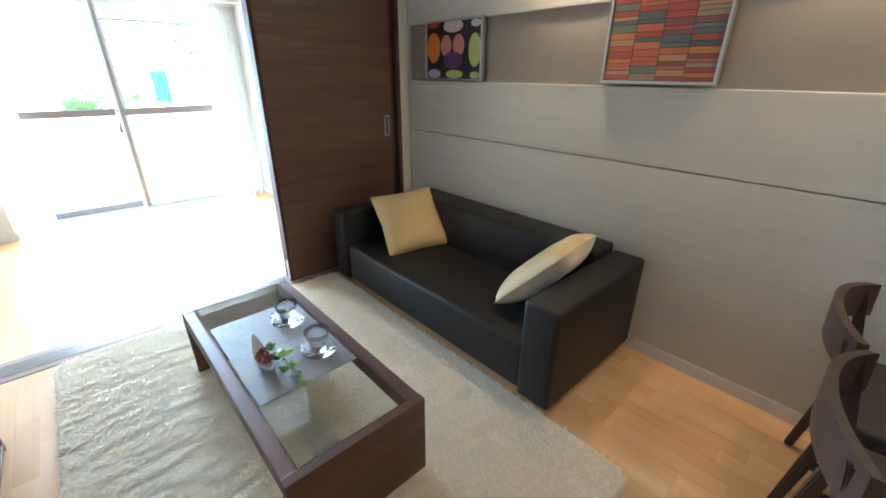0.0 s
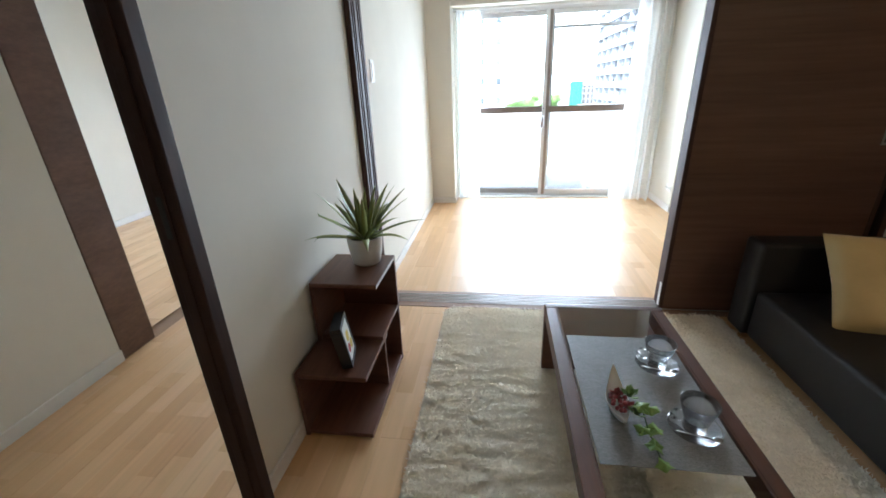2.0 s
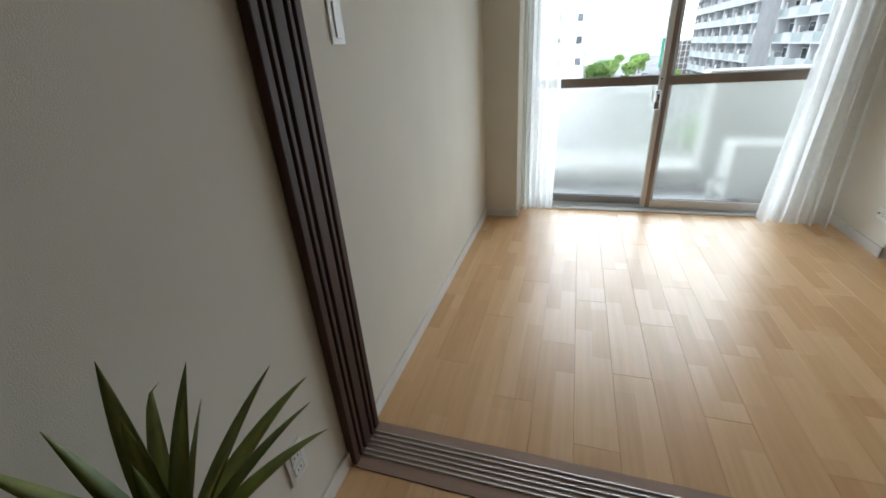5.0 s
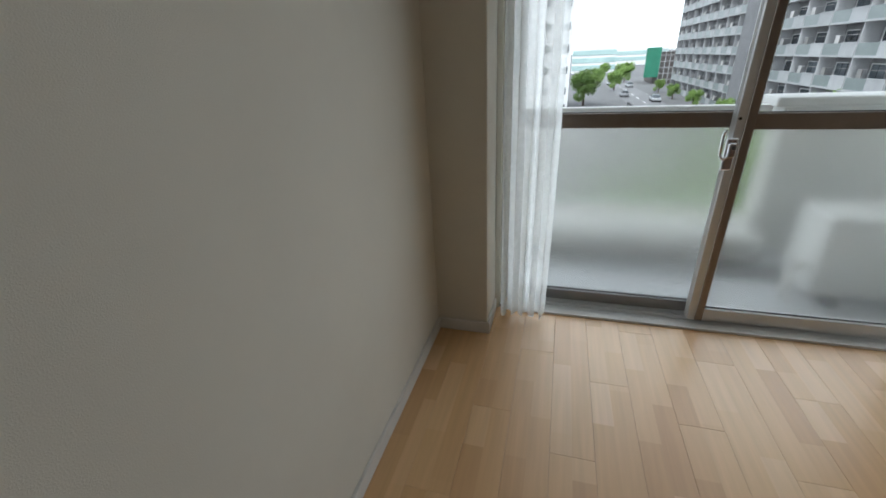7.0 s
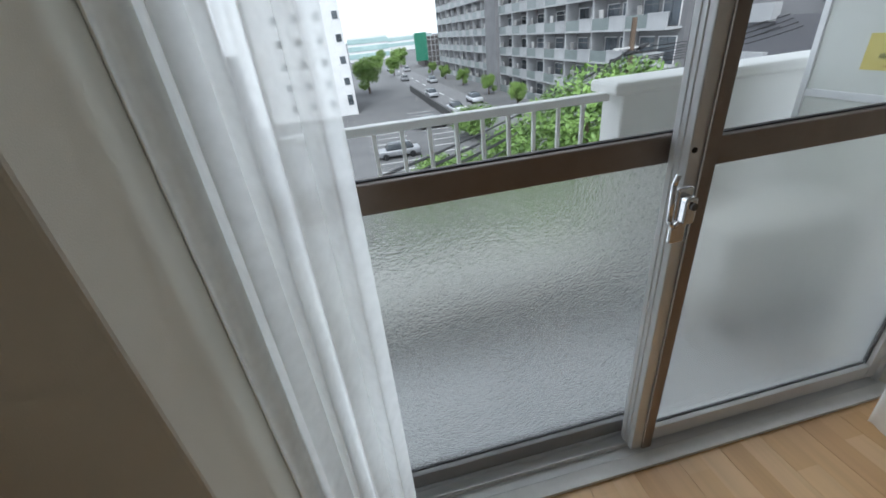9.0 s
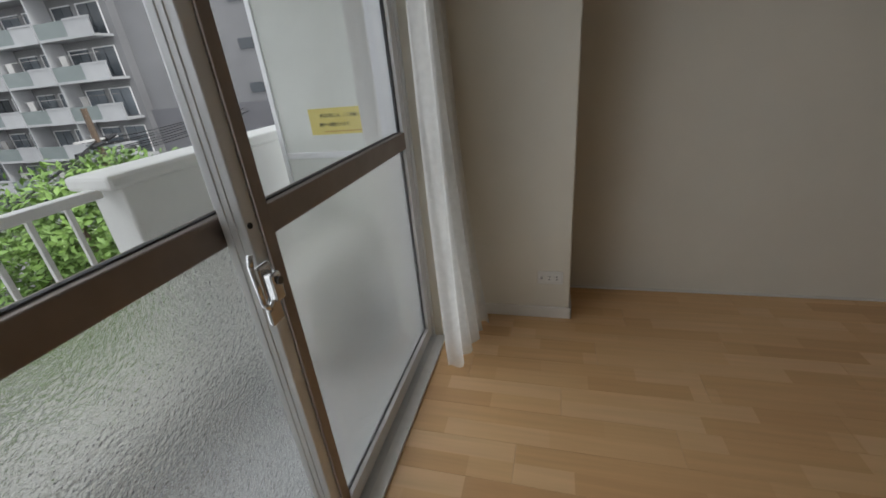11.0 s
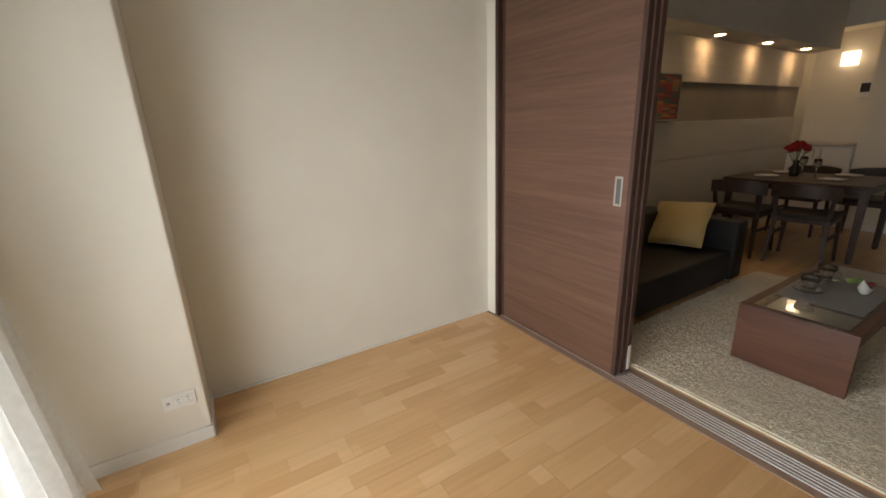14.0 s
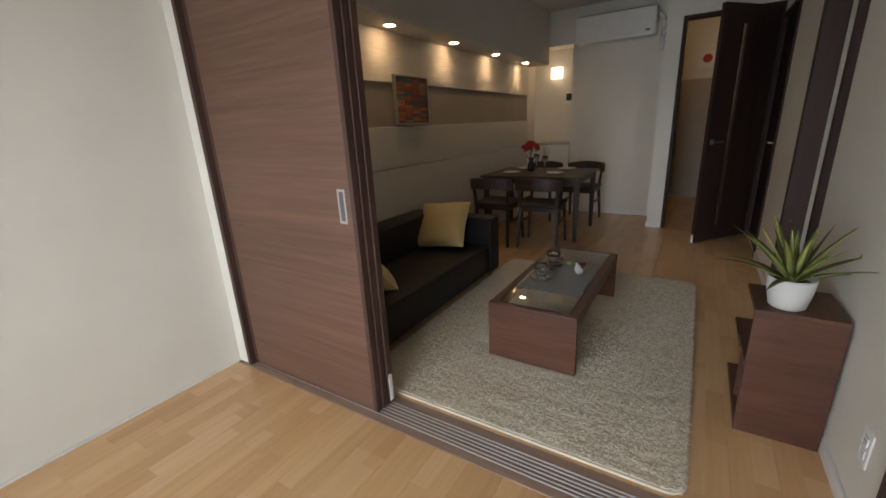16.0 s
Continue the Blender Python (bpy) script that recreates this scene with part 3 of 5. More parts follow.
def sash(x0, x1, y, frost):
    d = 0.022
    bm = bmesh.new()
    inside = y < 2.53
    for a, b, deep in ((x0, x0 + 0.045, 0.012 if inside else 0.0), (x1 - 0.045, x1, 0.0)):
        bx(bm, a, y - d - deep, 0.028, b, y + d, 1.905, r=0.003)
        if deep:
            for k in (0.020, 0.036):
                bx(bm, a - 0.0022, y - d - deep + k, 0.030, a + 0.002, y - d - deep + k + 0.006, 1.903, r=0.0008, seg=1)
    bx(bm, x0 + 0.045, y - d, 1.865, x1 - 0.045, y + d, 1.905, r=0.003)
    s = part("sash", bm, ALU, win, "brushed aluminium sliding sash")
    # shade is painted on the outer sash's rail only
    part("bottom_rail", box(x0 + 0.045, y - d, 0.028, x1 - 0.045, y + d, 0.085, r=0.003), ALU if inside else ALUSHADE, s)
    # the rail carries the room's brown reflection as its colour
    part("rail", box(x0 + 0.045, y - d - 0.003, 0.930, x1 - 0.045, y + d, 0.992, r=0.003), ALUREFLECT, s, "aluminium middle rail, coloured brown for the reflected room")
    p = part("frosted_pane", box(x0 + 0.043, y - 0.003, 0.083, x1 - 0.043, y + 0.003, 0.932), frost, s, "frosted glass pane")
    q = part("clear_pane", box(x0 + 0.043, y - 0.003, 0.989, x1 - 0.043, y + 0.003, 1.867), GLASS, s, "clear glass pane")
    p.visible_shadow = q.visible_shadow = False
    bm = bmesh.new()
    for z0, z1 in ((0.085, 0.930), (0.992, 1.865)):
        for a, b in ((x0 + 0.045, x0 + 0.048), (x1 - 0.048, x1 - 0.045)):
            bx(bm, a, y - 0.008, z0, b, y + 0.008, z1)
        bx(bm, x0 + 0.048, y - 0.006, z0, x1 - 0.048, y + 0.006, z0 + 0.003)
    part("gasket", bm, GASKET, s)
    return s


sash(0.302, 1.275, 2.566, FROST)
inner = sash(1.180, 2.138, 2.510, FROSTSMOOTH)
# thin plate in the brown that the stile's room side reflects
part("stile_edge", box(1.212, 2.468, 0.030, 1.243, 2.4755, 1.903, r=0.002), ALUREFLECT, inner, "lip of the meeting stile, coloured brown for the reflected room")
bm = bmesh.new()
bx(bm, 1.262, 2.520, 1.735, 2.095, 2.532, 1.765, r=0.003)
bx(bm, 1.66, 2.520, 1.765, 1.675, 2.532, 1.866, r=0.002)
part("transom", bm, ALU, inner, "slim aluminium transom")
bm = bmesh.new()
bx(bm, 1.160, 2.462, 0.770, 1.200, 2.4755, 0.900, r=0.006)
bx(bm, 1.166, 2.440, 0.825, 1.194, 2.463, 0.885, r=0.006)
latch = part("latch", bm, CHROME, inner, "chrome crescent latch")
part("pivot", rod(bmesh.new(), (1.179, 2.437, 0.868), (1.179, 2.433, 0.868), 0.008, seg=12), STEELDARK, latch)
bm = bmesh.new()
pts = [(1.182, 2.456, 0.838), (1.156, 2.455, 0.815), (1.143, 2.455, 0.835), (1.141, 2.456, 0.915), (1.148, 2.457, 0.935)]
for a, b in zip(pts, pts[1:]):
    rod(bm, a, b, 0.0058, seg=8)
part("lever", bm, CHROME, latch, smooth=True)
part("screw_hole", rod(bmesh.new(), (1.190, 2.4758, 0.975), (1.190, 2.4735, 0.975), 0.006, seg=12), BLACK, inner)

win2 = thing("window_2", (0, 0, 0), "clear glass window of the room beside", "window", kind="structure")
bm = bmesh.new()
for a in ((-2.6, 0.0, -0.9, 0.05), (-2.6, 1.90, -0.9, 1.95), (-2.6, 0.05, -2.55, 1.9), (-0.95, 0.05, -0.9, 1.9), (-1.77, 0.05, -1.73, 1.9)):
    bx(bm, a[0], 2.52, a[1], a[2], 2.58, a[3], r=0.003)
part("window_frame", bm, ALU, win2)
p = part("clear_pane", box(-2.55, 2.547, 0.05, -0.95, 2.553, 1.90), GLASS, win2)
p.visible_shadow = False


# ---- sheer curtains ----
def curtain(x0, x1, top_y, foot, label, seed):
    """foot: how the hem flares from the rail, per side."""
    rng = random.Random(seed)
    bm = bmesh.new()
    nu, nv = 120, 26
    ph = rng.random() * 6
    rows = []
    for j in range(nv + 1):
        v = j / nv
        z = 1.915 - v * 1.897
        row = []
        for i in range(nu + 1):
            u = i / nu
            a0, a1 = x0 + foot[0] * v * v, x1 + foot[1] * v * v
            x = a0 + (a1 - a0) * u + 0.006 * math.sin(u * 50 + ph)
            fold = math.sin(u * 2 * math.pi * 5 + ph + 0.6 * math.sin(v * 2 + ph)) * (0.018 + 0.012 * v) + 0.008 * math.sin(u * 41 + 3 * v)
            row.append(bm.verts.new((x, top_y + fold + foot[2] * v * v * (0.4 + 0.6 * u), z + (0.012 * math.sin(u * 37 + ph) if j == nv else 0))))
        rows.append(row)
    for a, b in zip(rows, rows[1:]):
        for i in range(nu):
            bm.faces.new((a[i], a[i + 1], b[i + 1], b[i]))
    t = thing("curtain", (0, 0, 0), label, "curtain", "sheer curtains at the window")
    part("cloth", bm, SHEER, t, smooth=True)
    for i in range(7):
        x = x0 + (x1 - x0) * (i + 0.5) / 7
        part("hook", rod(bmesh.new(), (x, top_y, 1.913), (x, top_y, 1.928), 0.004, seg=6), WHITEPLASTIC, t)


curtain(0.285, 0.53, 2.405, (0.0, -0.02, 0.0), "sheer white curtain gathered beside the window", 3)
curtain(2.03, 2.36, 2.405, (-0.10, -0.03, -0.12), "sheer white curtain gathered beside the pillar", 8)
rail = thing("curtain_rail", (0, 0, 0), "white metal curtain rail under the beam", "curtain rail")
part("rail", box(0.26, 2.395, 1.926, 2.39, 2.415, 1.944, r=0.003), WHITEPLASTIC, rail)
for x in (0.27, 2.38):
    part("end_cap", box(x - 0.012, 2.39, 1.922, x + 0.012, 2.42, 1.944, r=0.004), WHITEPLASTIC, rail)


# ---- electrical fittings ----
def wall_plate(name, m, label, category, kind):
    t = thing(name, m, label, category)
    part("plate", box(-0.035, -0.006, -0.06, 0.035, 0.0, 0.06, r=0.003), WHITEPLASTIC, t)
    if kind == "switch":
        part("rocker", box(-0.014, -0.010, -0.045, 0.014, -0.006, 0.045, r=0.002), WHITEPLASTIC, t)
    else:
        for z in ((-0.022, 0.022)):
            s = part("socket", box(-0.018, -0.0085, z - 0.016, 0.018, -0.006, z + 0.016, r=0.003), WHITEPLASTIC, t)
            for x in (-0.006, 0.006):
                part("slot", box(x - 0.0012, -0.0090, z - 0.005, x + 0.0012, -0.0083, z + 0.005), BLACK, s)
    return t


wall_plate("light_switch", pose(0.0, 0.275, 1.33, 0, 0, 90), "white plastic rocker light switch on the papered wall", "light switch", "switch")
wall_plate("wall_socket", pose(0.0, -0.29, 0.28, 0, 0, 90), "white plastic double wall socket near the shelf", "wall socket", "socket")
ws = thing("wall_socket", pose(2.40, 1.970, 0.227, 0, 0, -90), "white plastic wall socket with an aerial jack on the pillar", "wall socket")
part("plate", box(-0.06, -0.006, -0.035, 0.06, 0.0, 0.035, r=0.003), WHITEPLASTIC, ws)
for x in (-0.004, 0.032):
    s = part("socket", box(x - 0.016, -0.0085, -0.018, x + 0.016, -0.006, 0.018, r=0.003), WHITEPLASTIC, ws)
    for z in (-0.007, 0.007):
        part("slot", box(x - 0.005, -0.0092, z - 0.0014, x + 0.005, -0.0083, z + 0.0014), BLACK, s)
part("aerial_jack", lathe([(0.0, 0.0), (0.007, 0.0), (0.007, 0.006), (0.004, 0.008), (0.0, 0.008)], 14), STEEL, ws, "steel aerial jack", m=pose(-0.042, -0.006, 0, 90, 0, 0))


# ---- sofa ----
sofa = thing("sofa", (0, 0, 0), "low black leather two-seat sofa with boxy arms", "sofa")
part("base", box(1.975, -1.750, 0.030, 2.66, -0.335, 0.100, r=0.008, seg=2), LEATHER, sofa)
part("seat", box(1.945, -1.744, 0.050, 2.46, -0.339, 0.290, r=0.022, seg=4), LEATHER, sofa, "padded black leather seat", smooth=True)
bm = box(2.43, -1.744, 0.17, 2.672, -0.339, 0.555, r=0.020, seg=4)
for v in bm.verts:
    if v.co.z > 0.4 and v.co.x < 2.55:
        v.co.x += 0.035
part("backrest", bm, LEATHER, sofa, smooth=True)
for y0, y1 in ((-1.905, -1.745), (-0.338, -0.200)):
    part("armrest", box(1.925, y0, 0.045, 2.672, y1, 0.520, r=0.020, seg=4), LEATHER, sofa, smooth=True)
    for x in (1.985, 2.62):
        part("foot", rod(bmesh.new(), (x, (y0 + y1) / 2, 0.0), (x, (y0 + y1) / 2, 0.05), 0.022, 0.026), CHROME, sofa, "short chrome foot")


def cushion(m, face, back, label, w=0.43, t=0.075):
    c = thing("cushion", m, label, "cushion", "cushions on the sofa")
    n = 22
    for s, mat, name in ((1, face, "front_cover"), (-1, back, "back_cover")):
        bm = bmesh.new()
        g = []
        for j in range(n + 1):
            row = []
            for i in range(n + 1):
                u, v = i / n * 2 - 1, j / n * 2 - 1
                pinch = 1 - 0.07 * (1 - abs(u * v)) * (max(abs(u), abs(v)) ** 3)
                h = t * ((1 - u ** 4) * (1 - v ** 4)) ** 0.55
                h += 0.004 * noise.noise((u * 2.5, v * 2.5, 7 * s)) * (1 - max(abs(u), abs(v)) ** 6)
                row.append(bm.verts.new((u * w / 2 * pinch, v * w / 2 * pinch, s * (h + 0.0004))))
            g.append(row)
        for j in range(n):
            for i in range(n):
                q = (g[j][i], g[j][i + 1], g[j + 1][i + 1], g[j + 1][i])
                bm.faces.new(q if s > 0 else q[::-1])
        part(name, bm, mat, c, "pale patterned satin" if mat is SILVERCLOTH else "", smooth=True)
    return c


c1 = Matrix.Translation((2.285, -0.570, 0.445)) @ Euler((radians(50), 0, radians(-17))).to_matrix().to_4x4() @ pose(0, 0, 0, 0, 0, 4)
cushion(c1, GOLD, GOLD, "square gold satin cushion standing on the sofa", 0.42)
c2 = Matrix.Translation((2.30, -1.595, 0.475)) @ Euler((radians(47), radians(-4), radians(180 + 10))).to_matrix().to_4x4()
cushion(c2, GOLD, SILVERCLOTH, "gold satin cushion with a pale back leaning on the armrest")

# ---- rug ----
RX0, RX1, RY0, RY1 = 0.435, 1.945, -2.265, -0.112
rug = thing("rug", (0, 0, 0), "cream shag pile rug with rounded corners", "rug")


def in_rug(x, y, m=0.0, r=0.07):
    dx = max(RX0 + r - x, x - RX1 + r, 0)
    dy = max(RY0 + r - y, y - RY1 + r, 0)
    return math.hypot(dx, dy) < r - m


bm = bmesh.new()
ring = []
for cx, cy, a0 in ((RX1 - 0.07, RY1 - 0.07, 0), (RX0 + 0.07, RY1 - 0.07, 90), (RX0 + 0.07, RY0 + 0.07, 180), (RX1 - 0.07, RY0 + 0.07, 270)):
    for k in range(9):
        a = radians(a0 + k * 90 / 8)
        ring.append((cx + 0.07 * math.cos(a), cy + 0.07 * math.sin(a)))
lo = [bm.verts.new((x, y, 0.001)) for x, y in ring]
hi = [bm.verts.new((x, y, 0.011)) for x, y in ring]
bm.faces.new(hi)
for i in range(len(ring)):
    bm.faces.new((lo[i], lo[(i + 1) % len(ring)], hi[(i + 1) % len(ring)], hi[i]))
part("backing", bm, RUGEDGE, rug, "cream binding")
rng = np.random.default_rng(5)
nt = 60000
px, py = rng.uniform(RX0, RX1, nt), rng.uniform(RY0, RY1, nt)
verts, faces = [], []


def pile_wave(x, y):
    """Crushed ripples running across the rug."""
    return noise.noise((x * 7, y * 24, 0.0)) * 0.7 + noise.noise((x * 26, y * 60, 3.0)) * 0.5


step = 0.0075
gx, gy = int((RX1 - RX0) / step), int((RY1 - RY0) / step)
for j in range(gy + 1):
    for i in range(gx + 1):
        x, y = RX0 + step * i, RY0 + step * j
        if in_rug(x, y, 0.006):
            z = 0.0180 + 0.0090 * pile_wave(x, y) + 0.0036 * noise.noise((x * 95, y * 95, 7.0))
        else:
            z = 0.004
            x, y = min(max(x, RX0 + 0.012), RX1 - 0.012), min(max(y, RY0 + 0.012), RY1 - 0.012)
        verts.append((x, y, z))
for j in range(gy):
    for i in range(gx):
        k = j * (gx + 1) + i
        faces.append((k, k + 1, k + gx + 2, k + gx + 1))
for x, y, a, hgt, lean, la in zip(px, py, rng.uniform(0, 6.28, nt), rng.uniform(0.015, 0.026, nt), rng.uniform(0.010, 0.021, nt), rng.normal(0, 1.6, nt)):
    if not in_rug(x, y, 0.004):
        continue
    wave = pile_wave(x, y)
    hgt = max(0.003 + 0.16 * hgt + 0.002 * wave, 0.003)
    d = 1.9 + la * 0.8 + 1.3 * noise.noise((x * 20, y * 34, 5.0)) + wave
    lx, ly = math.cos(d) * lean, math.sin(d) * lean
    cx, cy = math.cos(a) * 0.0028, math.sin(a) * 0.0028
    zb = 0.0175 + 0.0090 * wave
    k = len(verts)
    verts += [(x - cx, y - cy, zb), (x + cx, y + cy, zb), (x + lx * 0.4 + cx, y + ly * 0.4 + cy, zb + hgt * 0.62),
              (x + lx * 0.4 - cx, y + ly * 0.4 - cy, zb + hgt * 0.62), (x + lx, y + ly, zb + hgt)]
    faces += [(k, k + 1, k + 2, k + 3), (k + 3, k + 2, k + 4)]
me = bpy.data.meshes.new("pile")
me.from_pydata(verts, [], faces)
me.materials.append(PILE)
ob = tagged(new("pile", me), "thick cream shag pile", kind="stuff")
ob.parent = rug

# ---- coffee table ----
TX0, TX1, TY0, TY1, TZ = 0.943, 1.417, -1.745, -0.617, 0.343
Z0 = 0.022
ct = thing("coffee_table", (0, 0, 0), "low walnut coffee table with an inset glass top, on the rug", "coffee table")
for y0, y1 in ((TY0, TY0 + 0.034), (TY1 - 0.034, TY1)):
    part("end_panel", box(TX0, y0, Z0, TX1, y1, TZ, r=0.003), WALNUT_X, ct)
for x0, x1 in ((TX0 + 0.002, TX0 + 0.052), (TX1 - 0.052, TX1 - 0.002)):
    part("side_rail", box(x0, TY0 + 0.034, TZ - 0.062, x1, TY1 - 0.034, TZ - 0.001, r=0.003), WALNUT_Y, ct)
g = part("glass_top", box(TX0 + 0.044, TY0 + 0.030, TZ - 0.002, TX1 - 0.044, TY1 - 0.030, TZ + 0.004, r=0.001), TABLEGLASS, ct, "clear inset glass top")
g.visible_shadow = False
tr = thing("table_runner", (0, 0, 0), "grey woven cloth runner lying on the glass table", "table runner")
bm = bmesh.new()
n = 24
vs = [[bm.verts.new((0.998 + 0.355 * i / 10 + 0.0006 * math.sin(j), -1.425 + 0.56 * j / n, TZ + 0.0062 + 0.0006 * math.sin(i * 1.3 + j))) for i in range(11)] for j in range(n + 1)]
for j in range(n):
    for i in range(10):
        bm.faces.new((vs[j][i], vs[j][i + 1], vs[j + 1][i + 1], vs[j + 1][i]))
r = bmesh.ops.extrude_face_region(bm, geom=list(bm.faces))
for v in r["geom"]:
    if isinstance(v, bmesh.types.BMVert):
        v.co.z += 0.0014
part("cloth", bm, RUNNER, tr)
TOPZ = TZ + 0.0085


def glass_cup(x, y):
    t = thing("glass_cup", (x, y, TOPZ), "clear glass cup upside down on a glass saucer", "cup", "glass cups on the table")
    part("saucer", lathe([(0.0, 0.0), (0.030, 0.0), (0.034, 0.003), (0.064, 0.012), (0.066, 0.014), (0.060, 0.0135), (0.034, 0.007), (0.0, 0.006)]), CUPGLASS, t, smooth=True)
    part("cup", lathe([(0.0, 0.008), (0.028, 0.008), (0.029, 0.011), (0.026, 0.018), (0.029, 0.025), (0.027, 0.032), (0.032, 0.042), (0.040, 0.066), (0.0475, 0.094), (0.0460, 0.094),
                       (0.0385, 0.066), (0.0300, 0.042), (0.0240, 0.024), (0.0, 0.020)]), CUPGLASS, t, smooth=True)
    bm = bmesh.new()
    pts = [(-0.038, 0, 0.070), (-0.058, 0, 0.068), (-0.066, 0, 0.055), (-0.060, 0, 0.040), (-0.036, 0, 0.034)]
    for a, b in zip(pts, pts[1:]):
        rod(bm, a, b, 0.0035, seg=8)
    part("handle", bm, CUPGLASS, t, smooth=True)
    bm = bmesh.new()
    rod(bm, (-0.055, -0.02, 0.0150), (0.03, -0.045, 0.0165), 0.0018, seg=8)
    bm2 = bmesh.ops.create_uvsphere(bm, u_segments=12, v_segments=8, radius=0.010, matrix=pose(0.036, -0.046, 0.0185) @ Matrix.Diagonal((1.3, 0.9, 0.35, 1)))
    part("spoon", bm, CHROME, t, "small steel spoon", smooth=True)


glass_cup(1.262, -1.03)
glass_cup(1.268, -1.295)

def bmesh_ball(x, y, z, r):
    bm = bmesh.new()
    bmesh.ops.create_icosphere(bm, subdivisions=1, radius=r, matrix=pose(x, y, z))
    return bm


sp = thing("succulent_planter", (1.085, -1.235, TOPZ), "small green and red succulent in a white boat-shaped dish", "plant")
bm = lathe([(0.012, 0.0), (0.020, 0.004), (0.030, 0.024), (0.032, 0.032), (0.029, 0.032), (0.020, 0.020), (0.0, 0.018)], 24)
for v in bm.verts:
    v.co.y *= 2.6
    v.co.x *= 1.0 - 0.75 * (abs(v.co.y) / 0.083) ** 2
    v.co.z += max(0, v.co.y - 0.03) * 1.25
part("dish", bm, CERAMIC, sp, smooth=True)
rng2 = random.Random(4)


def rosette(cx, cy, cz, rad, cnt, mat, name):
    for k in range(cnt):
        a = k * 2.4
        tilt = 0.25 + 0.9 * k / cnt
        ln = rad * (0.6 + 0.5 * k / cnt)
        d = Vector((math.cos(a) * math.sin(tilt), math.sin(a) * math.sin(tilt), math.cos(tilt)))
        s = d.cross((0, 0, 1)).normalized()
        bm = bmesh.new()
        c = Vector((cx, cy, cz))
        p = [c, c + d * ln * 0.6 + s * ln * 0.28, c + d * ln, c + d * ln * 0.6 - s * ln * 0.28, c + d * ln * 0.55 + Vector((0, 0, -ln * 0.16))]
        q = [bm.verts.new(v) for v in p]
        for f in ((0, 1, 2), (0, 2, 3), (0, 4, 1), (1, 4, 2), (2, 4, 3), (3, 4, 0)):
            bm.faces.new([q[i] for i in f])
        part(name, bm, mat, sp)


rosette(0.0, 0.01, 0.036, 0.030, 12, REDLEAF, "red_leaf")
rosette(0.015, -0.03, 0.034, 0.030, 11, REDLEAF, "red_leaf")
rosette(0.03, 0.0, 0.048, 0.036, 12, SUCCULENT, "green_leaf")
rosette(0.035, -0.055, 0.036, 0.034, 12, SUCCULENT, "green_leaf")
rosette(0.03, -0.10, 0.014, 0.026, 9, SUCCULENT, "green_leaf")

for lx, ly, lz, rad, turn in ((0.045, -0.045, 0.058, 0.026, 0.4), (0.075, -0.040, 0.050, 0.023, 1.9), (0.040, -0.095, 0.030, 0.022, 2.8), (0.072, -0.090, 0.026, 0.025, 4.0),
                              (0.058, -0.135, 0.016, 0.024, 5.2), (0.066, -0.185, 0.010, 0.022, 3.3)):
    bm = bmesh.new()
    mid = bm.verts.new((lx, ly, lz))
    rim = []
    for k in range(15):
        a = turn + k * 6.2832 / 15
        q = rad * (1.0 if k % 3 == 0 else 0.72) * (1.15 if k == 0 else 1.0)
        rim.append(bm.verts.new((lx + q * math.cos(a), ly + q * math.sin(a), lz - 0.006 + 0.006 * math.sin(a * 2 + turn))))
    for k in range(15):
        bm.faces.new((mid, rim[k], rim[(k + 1) % 15]))
    r = bmesh.ops.extrude_face_region(bm, geom=list(bm.faces))
    for v in r["geom"]:
        if isinstance(v, bmesh.types.BMVert):
            v.co.z += 0.0008
    part("ivy_leaf", bm, IVY, sp, "lobed green ivy leaf")
bm = bmesh.new()
pts = [(0.02, -0.01, 0.036), (0.05, -0.05, 0.046), (0.055, -0.09, 0.020), (0.060, -0.13, 0.008), (0.064, -0.18, 0.004)]
for a, b in zip(pts, pts[1:]):
    rod(bm, a, b, 0.0014, seg=6)
part("trailing_stem", bm, STEM, sp)
for k in range(16):
    a = k * 2.4
    q = 0.004 + 0.0055 * math.sqrt(k)
    part("berry", bmesh_ball(-0.004 + q * math.cos(a), -0.018 + 1.5 * q * math.sin(a), 0.046 + 0.006 * math.sin(k * 1.7), 0.0075), REDLEAF, sp, smooth=True)

# ---- stepped shelf with plant and photo ----
sh = thing("stepped_shelf", (0, 0, 0), "small stepped walnut shelf standing against the papered wall", "shelf")
SX, T = 0.285, 0.018
YA, YB, YC = -1.100, -0.885, -0.590
part("top_board", box(0.014, YB, 0.530, SX, YC, 0.548, r=0.002), WALNUT_Y, sh)
part("middle_board", box(0.030, YA, 0.272, SX, YB + 0.078, 0.290, r=0.002), WALNUT_Y, sh)
part("inner_board", box(0.030, YB + 0.015, 0.290, SX, YC - T, 0.307, r=0.002), WALNUT_Y, sh)
part("bottom_board", box(0.030, YA, 0.012, SX, YC - T, 0.030, r=0.002), WALNUT_Y, sh)
part("side_panel", box(0.014, YC - T, 0.0, SX, YC, 0.530, r=0.002), WALNUT, sh)
part("back_panel", box(0.014, YB, 0.290, 0.030, YC - T, 0.530, r=0.001), WALNUT, sh)
part("back_panel", box(0.014, YA, 0.0, 0.030, YC - T, 0.290, r=0.001), WALNUT, sh)
part("divider", box(0.030, YB + 0.06, 0.030, SX - 0.01, YB + 0.06 + T, 0.2715, r=0.002), WALNUT, sh)

